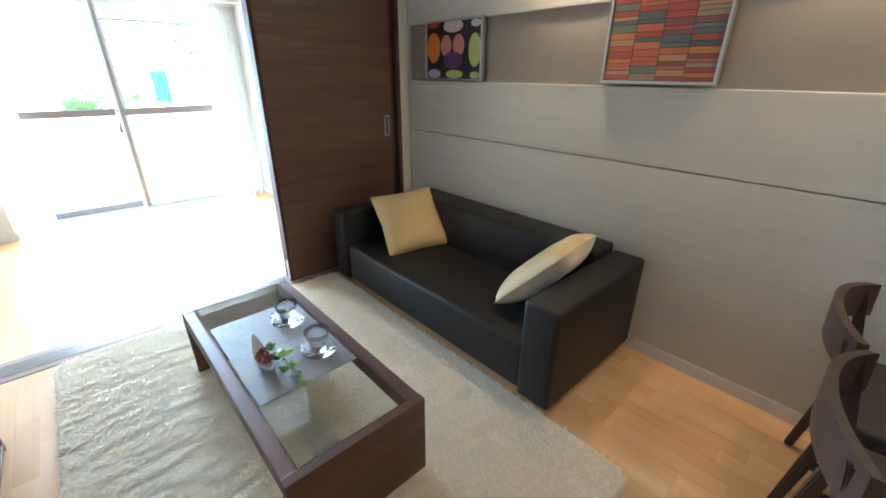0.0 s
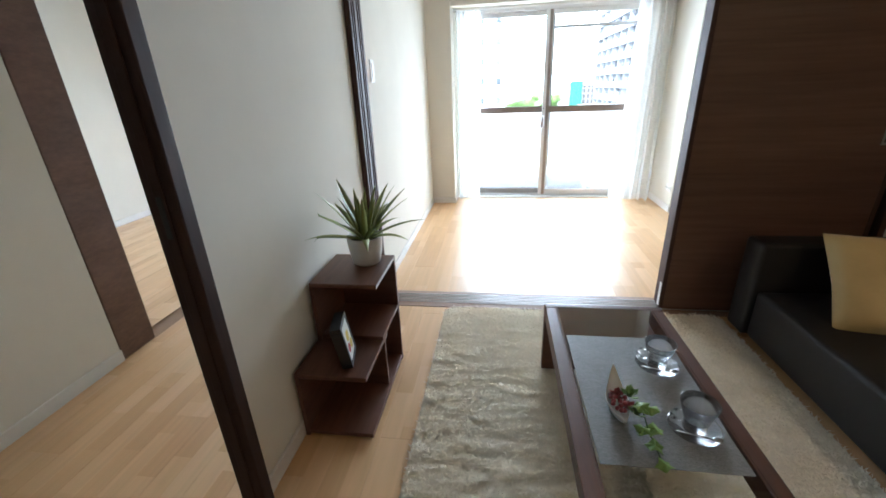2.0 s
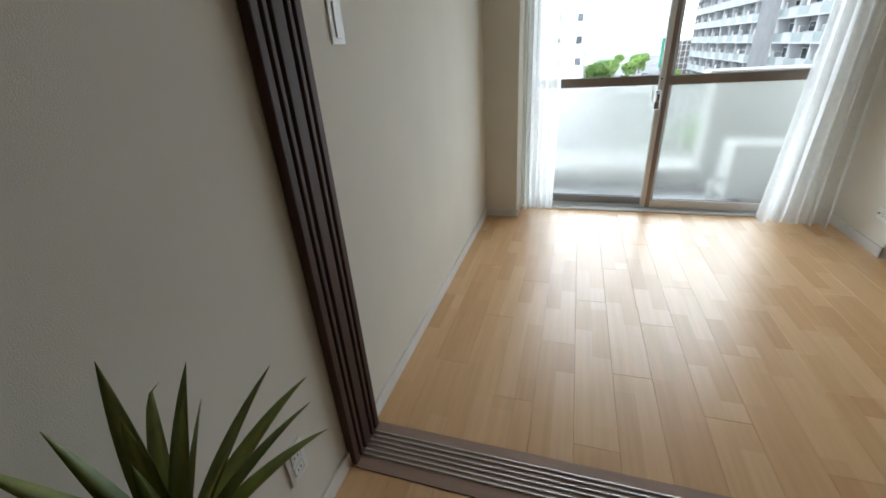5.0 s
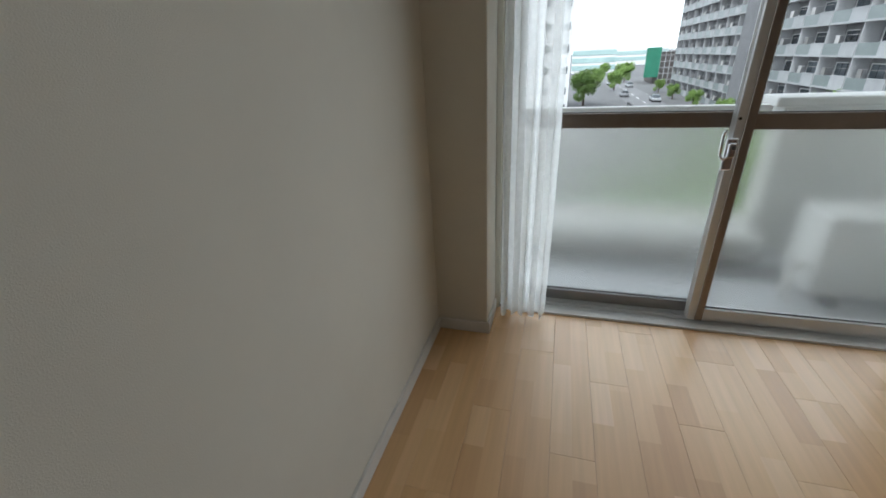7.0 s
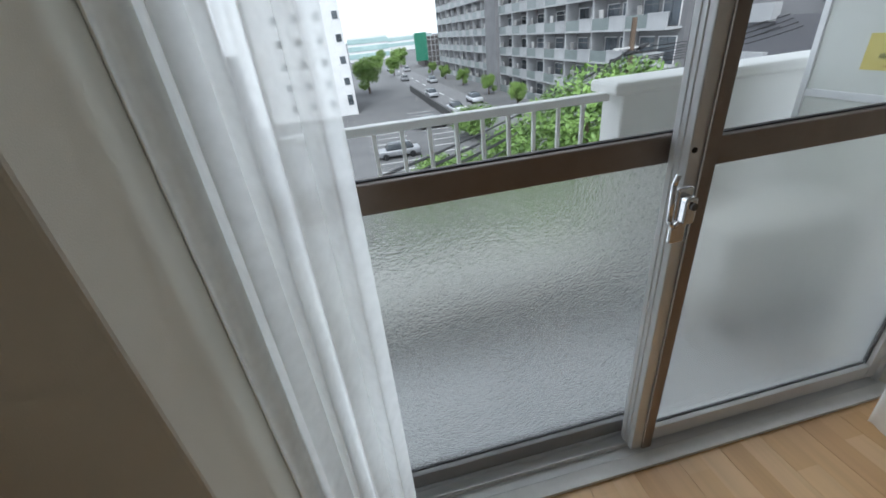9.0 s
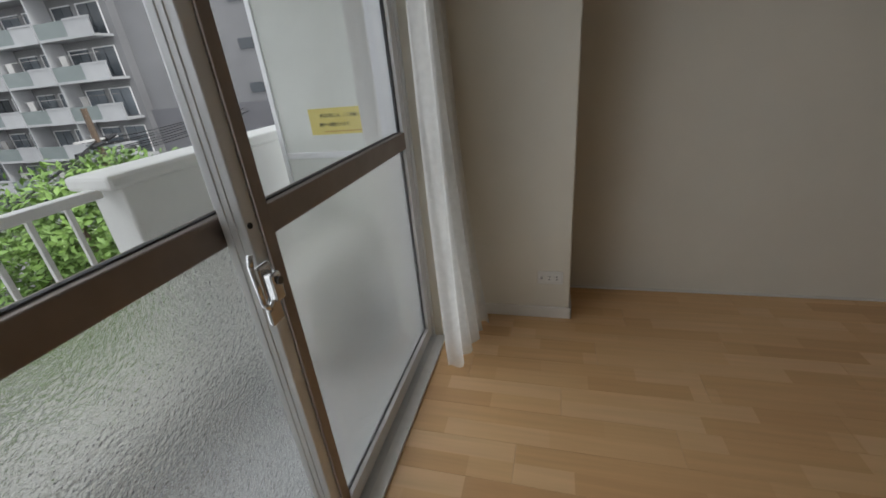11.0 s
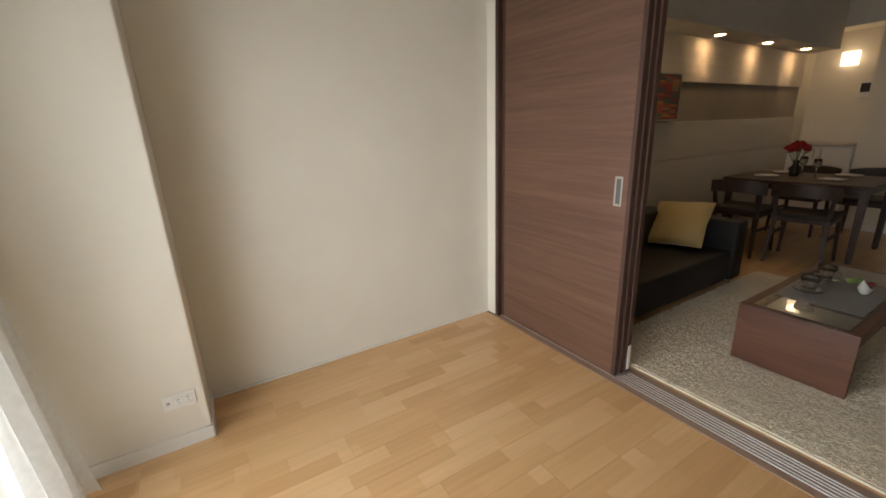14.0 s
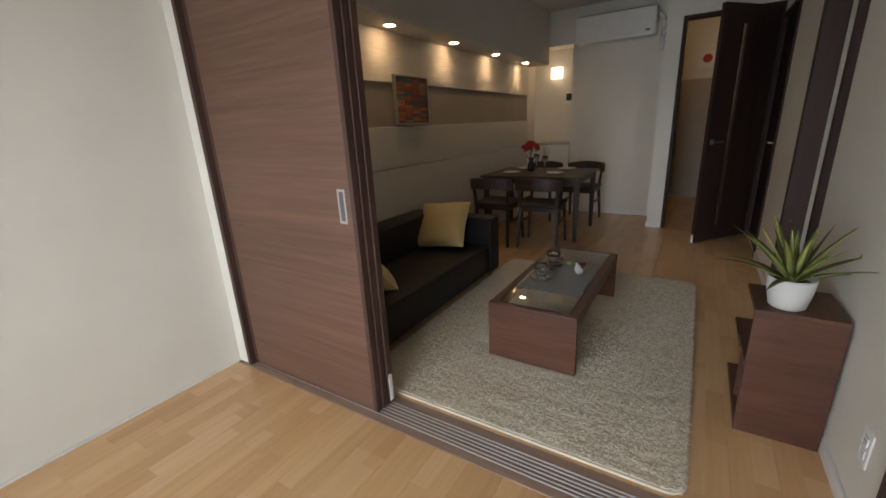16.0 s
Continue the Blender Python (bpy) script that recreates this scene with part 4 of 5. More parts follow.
pp = thing("potted_plant", (0.185, -0.670, 0.548), "spiky green agave plant in a round white pot on the shelf", "plant")
part("pot", lathe([(0.0, 0.0), (0.042, 0.0), (0.050, 0.006), (0.060, 0.055), (0.064, 0.100), (0.062, 0.106), (0.057, 0.104), (0.054, 0.085), (0.0, 0.084)], 36), CERAMIC, pp, smooth=True, m=Matrix.Scale(1.16, 4))
part("soil", lathe([(0.0, 0.088), (0.03, 0.091), (0.0545, 0.087)], 20), SOIL, pp, m=Matrix.Scale(1.16, 4))
rng3 = random.Random(12)
for k in range(27):
    f = k / 26
    az = k * 2.39996 + rng3.uniform(-0.2, 0.2)
    el = radians(84 - 66 * f + rng3.uniform(-7, 7))
    ln = (0.185 + 0.085 * math.sin(f * 2.6) + rng3.uniform(-0.02, 0.03))
    wd = 0.0112 + 0.003 * rng3.random()
    droop = 0.02 + 0.75 * f * rng3.uniform(0.7, 1.2)
    p, e = Vector((math.cos(az) * 0.008, math.sin(az) * 0.008, 0.106)), el
    side = Vector((-math.sin(az), math.cos(az), 0))
    bm = bmesh.new()
    rows = []
    ns = 9
    for i in range(ns + 1):
        u = i / ns
        w = wd * (0.75 + 0.6 * math.sin(min(1, u * 1.9) * 1.57)) * (1 - u ** 2.2) + 0.0004
        d = Vector((math.cos(az) * math.cos(e), math.sin(az) * math.cos(e), math.sin(e)))
        up = side.cross(d) * -1
        rows.append([bm.verts.new(p + side * w * s - up * o) for s, o in ((-1, 0.0), (0, 0.35 * w), (1, 0.0), (0, 0.35 * w + 0.0022 * (1 - u)))])
        p = p + d * (ln / ns)
        e -= droop / ns * (0.4 + 1.2 * u)
    for a, b in zip(rows, rows[1:]):
        for i in range(4):
            bm.faces.new((a[i], a[(i + 1) % 4], b[(i + 1) % 4], b[i]))
    q = bm.verts
    for v in q:
        x, y = v.co.x + 0.185, v.co.y
        if x < 0.012:
            v.co.x = 0.012 - 0.185 + (x - 0.012) * 0.05
    part("leaf", bm, LEAF, pp, smooth=True)

pf = thing("photo_frame", Matrix.Translation((0.200, -0.985, 0.290)) @ pose(0, 0, 0, 0, 0, 104) @ pose(0, 0, 0, -9, 0, 0), "small black photo frame with a flower picture, on the shelf", "photo frame")
bm = bmesh.new()
for a in ((-0.065, 0, 0.065, 0.016), (-0.065, 0.154, 0.065, 0.17), (-0.065, 0.016, -0.049, 0.154), (0.049, 0.016, 0.065, 0.154)):
    bx(bm, a[0], -0.006, a[1], a[2], 0.034, a[3], r=0.002)
part("border", bm, BLACK, pf)
part("back", box(-0.049, 0.0, 0.016, 0.049, 0.033, 0.154), BLACK, pf)
pic = part("picture", box(-0.049, -0.004, 0.016, 0.049, 0.0, 0.154), PICPAPER, pf, "printed picture with yellow and red flowers")
YEL = plain("print_yellow", (0.65, 0.48, 0.10), 0.6)
for x, z, r_, mm in ((0.0, 0.10, 0.022, YEL), (-0.02, 0.06, 0.018, REDPETAL), (0.022, 0.055, 0.02, YEL)):
    part("print_shape", rod(bmesh.new(), (x, -0.0045, z), (x, -0.004, z), r_, seg=14), mm, pic)

# ---- pictures on the panelled wall ----
def wall_picture(y0, y1, z0, z1, label):
    t = thing("wall_picture", (XE - 0.028, 0, 0), label, "picture")
    bm = bmesh.new()
    f = 0.012
    for a in ((y0, z0, y1, z0 + f), (y0, z1 - f, y1, z1), (y0, z0 + f, y0 + f, z1 - f), (y1 - f, z0 + f, y1, z1 - f)):
        bx(bm, -0.030, a[0], a[1], 0.0, a[2], a[3], r=0.002)
    part("frame", bm, STEEL, t, "slim silver frame")
    return t, part("print", box(-0.020, y0 + f, z0 + f, -0.002, y1 - f, z1 - f), BLACK if z0 < 1.284 else INK, t, "dark printed sheet")


FR = {k: plain("print_" + k, v, 0.55) for k, v in dict(orange=(0.62, 0.17, 0.02), pale=(0.62, 0.50, 0.46), lilac=(0.42, 0.36, 0.50), lime=(0.46, 0.52, 0.16), pink=(0.55, 0.22, 0.20),
                                                      plum=(0.12, 0.04, 0.14), red=(0.48, 0.06, 0.02)).items()}
w1, s1 = wall_picture(-0.797, -0.300, 1.283, 1.622, "silver-framed print of colourful round shapes on black")
for y, z, ry, rz, k in ((-0.375, 1.470, 0.062, 0.085, "orange"), (-0.37, 1.60, 0.05, 0.02, "red"), (-0.55, 1.585, 0.085, 0.035, "pale"), (-0.735, 1.45, 0.05, 0.09, "lime"),
                        (-0.49, 1.48, 0.048, 0.06, "pink"), (-0.60, 1.48, 0.048, 0.06, "pink"), (-0.55, 1.40, 0.085, 0.05, "plum"), (-0.38, 1.322, 0.06, 0.026, "lilac"),
                        (-0.565, 1.320, 0.075, 0.024, "lime"), (-0.74, 1.315, 0.04, 0.02, "lime"), (-0.74, 1.59, 0.04, 0.02, "pale")):
    bm = rod(bmesh.new(), (0, 0, 0), (-0.0012, 0, 0), 1.0, seg=28)
    for v in bm.verts:
        v.co = (v.co.x - 0.0202, y + v.co.y * ry, z + v.co.z * rz)
    part("print_shape", bm, FR[k], s1)
w2, s2 = wall_picture(-2.012, -1.542, 1.290, 1.68, "silver-framed print of rows of stacked coloured cloths")
rngp = random.Random(9)
cols = [(0.42, 0.12, 0.07), (0.33, 0.07, 0.05), (0.44, 0.24, 0.12), (0.10, 0.12, 0.14), (0.30, 0.22, 0.15), (0.38, 0.09, 0.09), (0.14, 0.17, 0.13), (0.48, 0.18, 0.06), (0.2, 0.08, 0.08)]
CM = [plain("stack_tone", c, 0.6) for c in cols]
for c in range(4):
    z = 1.304
    ya = -1.556 - c * 0.1105
    while z < 1.660:
        h = min(rngp.uniform(0.014, 0.030), 1.666 - z)
        part("print_shape", box(-0.0216, ya - 0.109, z, -0.0202, ya - 0.001, z + h - 0.0025, r=0.0005, seg=1), rngp.choice(CM), s2)
        z += h

# ---- downlights, sconce, monitor, air conditioner ----
BULB = glow("warm_bulb", WARM, 35)
for y in SPOT_Y:
    t = thing("downlight", (2.56, y, 1.985), "round recessed warm ceiling downlight, lit", "downlight", "downlights over the panelled wall")
    part("trim_ring", lathe([(0.040, 0.0), (0.052, -0.002), (0.054, 0.0), (0.040, 0.012)], 28), WHITEPLASTIC, t)
    part("lens", lathe([(0.0, -0.003), (0.030, -0.004), (0.040, -0.001)], 24), BULB, t, "glowing lens")
t = thing("wall_sconce", (2.375, -4.98, 1.825), "small square frosted wall lamp in the recess, lit", "wall lamp")
part("back_plate", box(-0.05, 0.0, 0.02, 0.05, 0.015, 0.12, r=0.003), STEEL, t)
part("shade", box(-0.075, 0.015, 0.0, 0.075, 0.085, 0.15, r=0.008), glow("lit_shade", (1.0, 0.72, 0.44), 1.5), t, "glowing frosted shade")
t = thing("intercom_monitor", (2.195, -4.98, 1.465), "white wall intercom with a dark screen", "intercom")
part("case", box(-0.05, 0.0, 0.0, 0.05, 0.025, 0.17, r=0.006), WHITEPLASTIC, t)
part("screen", box(-0.040, 0.025, 0.06, 0.040, 0.027, 0.155), BLACK, t, "dark screen")
cab = thing("low_cabinet", (2.085, -4.97, 0), "white built-in cabinet under the lit recess", "cabinet")
part("body", box(0, 0.0, 0.0, 0.62, 0.325, 0.935), WHITEPLASTIC, cab)
for x in (0.006, 0.314):
    d = part("door", box(x, 0.325, 0.06, x + 0.300, 0.345, 0.925, r=0.002), WHITEPLASTIC, cab)
    hx = x + 0.270 if x < 0.1 else x + 0.03
    part("handle", box(hx - 0.006, 0.345, 0.80, hx + 0.006, 0.362, 0.90, r=0.003), STEEL, d, "small steel pull")
part("ledge", box(-0.004, 0.0, 0.936, 0.622, 0.355, 0.965, r=0.003), surf("ledge_top", (0.42, 0.40, 0.37), (0.5, 0.48, 0.45), 12, rough=0.4), cab, "grey top ledge")

ac = thing("air_conditioner", (1.11, -4.65, 2.155), "white wall-mounted air conditioner above the wall", "air conditioner")
bm = box(0.0, 0.0, 0.0, 0.905, 0.215, 0.30, r=0.02, seg=3)
part("body", bm, WHITEPLASTIC, ac)
part("flap", box(0.03, 0.170, -0.004, 0.85, 0.224, 0.040, r=0.008), WHITEPLASTIC, ac, "closed air flap")
part("intake", box(0.02, 0.02, 0.3005, 0.885, 0.19, 0.306), BLACK, ac)
part("display", box(0.06, 0.2155, 0.05, 0.11, 0.217, 0.065), BLACK, ac)
t = thing("pipe_cover", (1.05, -4.65, 2.0), "white pipe cover beside the air conditioner", "pipe")
bm = bmesh.new()
pts = [(0.0, 0.03, 0.0), (0.0, 0.03, 0.16), (-0.02, 0.03, 0.24), (0.0, 0.035, 0.34), (0.05, 0.04, 0.40)]
for a, b in zip(pts, pts[1:]):
    rod(bm, a, b, 0.026, seg=14)
part("tube", bm, WHITEPLASTIC, t, smooth=True)


# ---- doors at the far end ----
bm = bmesh.new()
bx(bm, 0.785, -4.16, 0, 0.822, -4.035, 2.22, r=0.004)
bx(bm, 0.002, -4.16, 0, 0.035, -4.035, 2.22, r=0.004)
bx(bm, 0.035, -4.16, 2.185, 0.785, -4.035, 2.22, r=0.004)
fixed("trim_hall_door", bm, DARKWOOD, "dark stained door frame", "trim")
door = thing("door_1", pose(0.040, -4.03, 0, 0, 0, 51), "dark stained hall door with a narrow glass slit, half open", "door", kind="structure")
part("leaf", box(0.0, -0.018, 0.008, 0.42, 0.018, 2.175, r=0.002), DARKWOOD, door)
part("leaf", box(0.465, -0.018, 0.008, 0.725, 0.018, 2.175, r=0.002), DARKWOOD, door)
bm = bmesh.new()
bx(bm, 0.42, -0.0178, 0.008, 0.465, 0.0178, 0.16)
bx(bm, 0.42, -0.0178, 2.02, 0.465, 0.0178, 2.175)
part("leaf", bm, DARKWOOD, door)
part("glass_slit", box(0.421, -0.004, 0.16, 0.464, 0.004, 2.02), FROST, door, "narrow frosted glass strip")
for s in (-1, 1):
    bm = bmesh.new()
    rod(bm, (0.665, s * 0.018, 1.0), (0.665, s * 0.026, 1.0), 0.025, seg=20)
    rod(bm, (0.665, s * 0.026, 1.0), (0.665, s * 0.055, 1.0), 0.009)
    rod(bm, (0.672, s * 0.055, 1.0), (0.555, s * 0.055, 1.0), 0.009)
    part("handle", bm, STEEL, door, "steel lever handle")
part("stopper", box(0.7255, -0.012, 0.01, 0.729, 0.012, 0.09), WHITEPLASTIC, door)
d2 = thing("door_2", (0, 0, 0), "dark stained flush door, closed", "door", kind="structure")
part("leaf", box(-0.05, -3.95, 0.008, -0.012, -3.215, 2.06, r=0.002), DARKWOOD, d2)
bm = bmesh.new()
bx(bm, -0.118, -3.21, 0, 0.016, -3.165, 2.10, r=0.004)
bx(bm, -0.118, -3.995, 0, 0.016, -3.955, 2.10, r=0.004)
bx(bm, -0.118, -3.955, 2.065, 0.016, -3.21, 2.10, r=0.004)
part("door_frame", bm, DARKWOOD, d2)
bm = bmesh.new()
rod(bm, (-0.012, -3.27, 1.0), (0.035, -3.27, 1.0), 0.009)
rod(bm, (0.035, -3.262, 1.0), (0.035, -3.37, 1.0), 0.009)
bx(bm, -0.0118, -3.29, 0.90, -0.006, -3.25, 1.07, r=0.002)
part("handle", bm, STEEL, d2, "steel lever handle")
hc = thing("hall_closet", (0.30, -6.29, 0), "beige closet door at the end of the hall", "closet")
part("panel", box(0.0, 0.0, 0.0, 0.56, 0.05, 1.75, r=0.004), surf("closet_door", (0.36, 0.30, 0.23), (0.42, 0.36, 0.28), 4, rough=0.5), hc)
part("handle", rod(bmesh.new(), (0.08, 0.07, 0.98), (0.16, 0.07, 0.98), 0.008), STEEL, hc)
hp = thing("hall_picture", (0.45, -6.29, 1.88), "small picture with a red flower in the hall", "picture")
part("frame", box(0.0, 0.0, 0.0, 0.26, 0.02, 0.24, r=0.003), PICPAPER, hp)
part("print_shape", rod(bmesh.new(), (0.13, 0.021, 0.14), (0.13, 0.023, 0.14), 0.06, seg=18), REDPETAL, hp)
hl = thing("hall_ceiling_light", (0.45, -5.2, 2.40), "round warm ceiling light in the hall, lit", "ceiling light")
part("shade", lathe([(0.0, 0.0), (0.10, 0.01), (0.13, 0.06), (0.13, 0.20)], 28), glow("hall_shade", (1.0, 0.62, 0.28), 0.8), hl)

# ---- dining set ----
dt = thing("dining_table", (0, 0, 0), "dark wooden dining table set with plates and flowers", "dining table")
DX0, DX1, DY0, DY1 = 1.515, 2.655, -3.88, -3.01
part("tabletop", box(DX0, DY0, 0.675, DX1, DY1, 0.700, r=0.006), ESPRESSO, dt)
for a in ((DX0 + 0.07, DY0 + 0.05, DX1 - 0.07, DY0 + 0.07), (DX0 + 0.07, DY1 - 0.07, DX1 - 0.07, DY1 - 0.05), (DX0 + 0.05, DY0 + 0.07, DX0 + 0.07, DY1 - 0.07), (DX1 - 0.07, DY0 + 0.07, DX1 - 0.05, DY1 - 0.07)):
    part("apron", box(a[0], a[1], 0.61, a[2], a[3], 0.675, r=0.002), ESPRESSO, dt)
for x in (DX0 + 0.055, DX1 - 0.055):
    for y in (DY0 + 0.055, DY1 - 0.055):
        part("leg", bar(bmesh.new(), (x, y, 0.674), (x, y, 0.0), 0.058, 0.058, up=(0, 1, 0), w2=0.040, h2=0.040), ESPRESSO, dt)


def dining_chair(m):
    t = thing("dining_chair", m, "dark stained wooden dining chair with a curved backrest and dark seat", "chair", "chairs round the dining table")
    part("seat", box(-0.215, -0.20, 0.425, 0.215, 0.21, 0.462, r=0.016, seg=3), SEATPAD, t, "dark padded seat", smooth=True)
    part("seat_frame", box(-0.20, -0.185, 0.385, 0.20, 0.195, 0.426, r=0.004), ESPRESSO, t)
    for s in (-1, 1):
        part("leg", bar(bmesh.new(), (s * 0.185, 0.175, 0.43), (s * 0.205, 0.205, 0.0), 0.034, 0.034, up=(0, 1, 0), w2=0.024, h2=0.024), ESPRESSO, t)
        part("leg", bar(bmesh.new(), (s * 0.180, -0.175, 0.44), (s * 0.200, -0.235, 0.0), 0.036, 0.036, up=(0, 1, 0), w2=0.026, h2=0.026), ESPRESSO, t)
        part("post", bar(bmesh.new(), (s * 0.180, -0.178, 0.42), (s * 0.200, -0.232, 0.70), 0.034, 0.036, up=(0, 1, 0), w2=0.026, h2=0.026), ESPRESSO, t)
        part("stretcher", bar(bmesh.new(), (s * 0.192, -0.19, 0.26), (s * 0.192, 0.18, 0.26), 0.018, 0.026), ESPRESSO, t)
    bm = bmesh.new()
    n = 18
    rows = []
    for i in range(n + 1):
        u = i / n * 2 - 1
        x = 0.235 * u
        y = -0.275 + 0.075 * abs(u) ** 2.2
        h0, h1 = 0.600 + 0.022 * (1 - u * u), 0.712 + 0.022 * (1 - u * u)
        rows.append([bm.verts.new((x, y + o, z)) for o, z in ((-0.011, h0), (0.011, h0), (0.004, h1), (-0.018, h1))])
    for a, b in zip(rows, rows[1:]):
        for i in range(4):
            bm.faces.new((a[i], a[(i + 1) % 4], b[(i + 1) % 4], b[i]))
    bm.faces.new(rows[0]), bm.faces.new(rows[-1][::-1])
    part("backrest", bm, ESPRESSO, t)
    return t


ch = dining_chair(pose(2.345, -2.845, 0, 0, 0, 180))
copy_thing(ch, pose(1.865, -2.88, 0, 0, 0, 184))
copy_thing(ch, pose(2.30, -4.10, 0, 0, 0, 0))
copy_thing(ch, pose(1.78, -4.13, 0, 0, 0, -3))

for x, y in ((1.86, -3.30), (2.38, -3.30), (1.86, -3.74), (2.38, -3.74)):
    t = thing("place_setting", (x, y, 0.700), "white plate with a folded white napkin on the dining table", "plate", "place settings")
    part("plate", lathe([(0.0, 0.002), (0.07, 0.002), (0.105, 0.014), (0.107, 0.016), (0.07, 0.007), (0.0, 0.006)], 28), CERAMIC, t, smooth=True)
    part("napkin", box(-0.05, -0.035, 0.0075, 0.05, 0.035, 0.018, r=0.003), PICPAPER, t)
for x, y in ((2.02, -3.40), (2.20, -3.63)):
    t = thing("wine_glass", (x, y, 0.700), "clear wine glass on the dining table", "glass", "wine glasses")
    part("bowl", lathe([(0.030, 0.0), (0.030, 0.002), (0.005, 0.006), (0.0035, 0.085), (0.022, 0.105), (0.034, 0.140), (0.030, 0.185), (0.0285, 0.185), (0.0325, 0.140), (0.020, 0.107), (0.0, 0.098)], 22), CUPGLASS, t, smooth=True)
fv = thing("flower_vase", (2.22, -3.50, 0.700), "dark vase with a bunch of red roses on the dining table", "vase")
part("vase", lathe([(0.0, 0.0), (0.035, 0.0), (0.045, 0.03), (0.040, 0.08), (0.024, 0.13), (0.028, 0.155), (0.024, 0.155), (0.0, 0.12)], 24), plain("dark_glazed_vase", (0.03, 0.02, 0.02), 0.2), fv, smooth=True)
rngf = random.Random(21)
for k in range(12):
    a, r_ = k * 2.4, 0.10 * math.sqrt((k + 0.5) / 12)
    c = Vector((math.cos(a) * r_, math.sin(a) * r_, 0.325 - r_ * 0.85 + rngf.uniform(-0.012, 0.012)))
    part("stem", rod(bmesh.new(), (c.x * 0.15, c.y * 0.15, 0.10), c, 0.0025, seg=6), STEM, fv)
    bm = bmesh.new()
    for j in range(11):
        b, tl = j * 2.4, 0.15 + 1.15 * j / 11
        d = Vector((math.cos(b) * math.sin(tl), math.sin(b) * math.sin(tl), math.cos(tl)))
        s = d.cross(Vector((0.1, 0.2, 1))).normalized()
        n_ = d.cross(s)
        ln = 0.056
        q = [bm.verts.new(c + v) for v in (d * 0.004, d * ln * 0.55 + s * ln * 0.5 - n_ * 0.006, d * ln - n_ * 0.002, d * ln * 0.55 - s * ln * 0.5 - n_ * 0.006, d * ln * 0.55 + n_ * 0.006)]
        for f in ((0, 1, 4), (1, 2, 4), (2, 3, 4), (3, 0, 4)):
            bm.faces.new([q[i] for i in f])
    part("bloom", bm, REDPETAL, fv, "red rose bloom")
for k in range(7):
    a = k * 0.95
    bm = bmesh.new()
    c = Vector((math.cos(a) * 0.05, math.sin(a) * 0.05, 0.23))
    o = Vector((math.cos(a), math.sin(a), 0.1))
    s = Vector((-math.sin(a), math.cos(a), 0))
    q = [bm.verts.new(v) for v in (c, c + o * 0.03 + s * 0.018, c + o * 0.06, c + o * 0.03 - s * 0.018, c + o * 0.03 + Vector((0, 0, 0.006)))]
    for f in ((0, 1, 4), (1, 2, 4), (2, 3, 4), (3, 0, 4)):
        bm.faces.new([q[i] for i in f])
    part("leaf", bm, STEM, fv)

# ---- balcony ----
bm = box(-1.2, 2.60, -0.30, 3.6, 3.85, -0.09)
fixed("balcony_floor", bm, BALFLOOR, "grey coated balcony floor", "balcony floor")
bm = bmesh.new()
bx(bm, -1.2, 3.44, -0.30, 1.84, 3.85, 0.085, r=0.008)
bx(bm, 1.84, 3.67, -0.30, 3.6, 3.85, 0.885, r=0.012)
bx(bm, 1.78, 3.64, 0.875, 3.6, 3.88, 0.935, r=0.016)
fixed("balcony_parapet", bm, CONCRETE, "off-white painted concrete balcony parapet", "parapet")
# dark strip stands for the shadow in the gutter below the kerb
fixed("balcony_gutter", box(-1.2, 3.20, -0.089, 3.6, 3.4395, -0.082, r=0.001), STEELDARK, "drain gutter along the balcony kerb, painted dark for its shade", "gutter")
rl = thing("balcony_railing", (0, 0, 0), "grey painted metal balcony railing", "railing")
part("top_rail", box(-1.2, 3.72, 0.845, 1.80, 3.78, 0.885, r=0.006), UNITWHITE, rl)
part("bottom_rail", box(-1.2, 3.735, 0.12, 1.84, 3.765, 0.15, r=0.004), UNITWHITE, rl)
b0 = part("baluster", box(-0.009, -0.009, 0.15, 0.009, 0.009, 0.846, r=0.002), UNITWHITE, rl, m=pose(-1.1, 3.75, 0))
for i in range(1, 22):
    twin(b0, pose(-1.1 + i * 0.132, 3.75, 0))
bm = bmesh.new()
bx(bm, 2.73, 2.64, 0.06, 2.745, 3.50, 2.30)
pb = tagged(new("partition_board", finish(bm, "partition_board", BOARD)), "pale grey-green balcony partition board", "partition")
bm = bmesh.new()
for a in ((2.60, 0.04, 2.64, 2.34), (3.50, 0.04, 3.53, 2.34)):
    bx(bm, 2.72, a[0], a[1], 2.755, a[2], a[3], r=0.003)
for z in (0.04, 0.78, 2.30):
    bx(bm, 2.72, 2.64, z, 2.755, 3.50, z + 0.035, r=0.003)
part("frame", bm, ALU, pb, "aluminium frame")
bm = bmesh.new()
bx(bm, -1.2, 2.60, 2.35, 3.6, 3.90, 2.55)
fixed("balcony_slab_above", bm, CONCRETE, "painted concrete slab above the balcony", "slab")
bm = bmesh.new()
bx(bm, 2.17, 2.622, -0.3, 3.6, 2.72, 2.35)
bx(bm, -0.9, 2.622, -0.3, 0.27, 2.72, 2.35)
fixed("outer_wall", bm, CONCRETE, "off-white painted outer wall", "wall")
sg = tagged(new("evacuation_sign", finish(box(2.7265, 2.903, 0.910, 2.7295, 3.302, 1.051), "evacuation_sign", YELLOW)), "yellow evacuation notice with dark writing on the partition board", "sign")


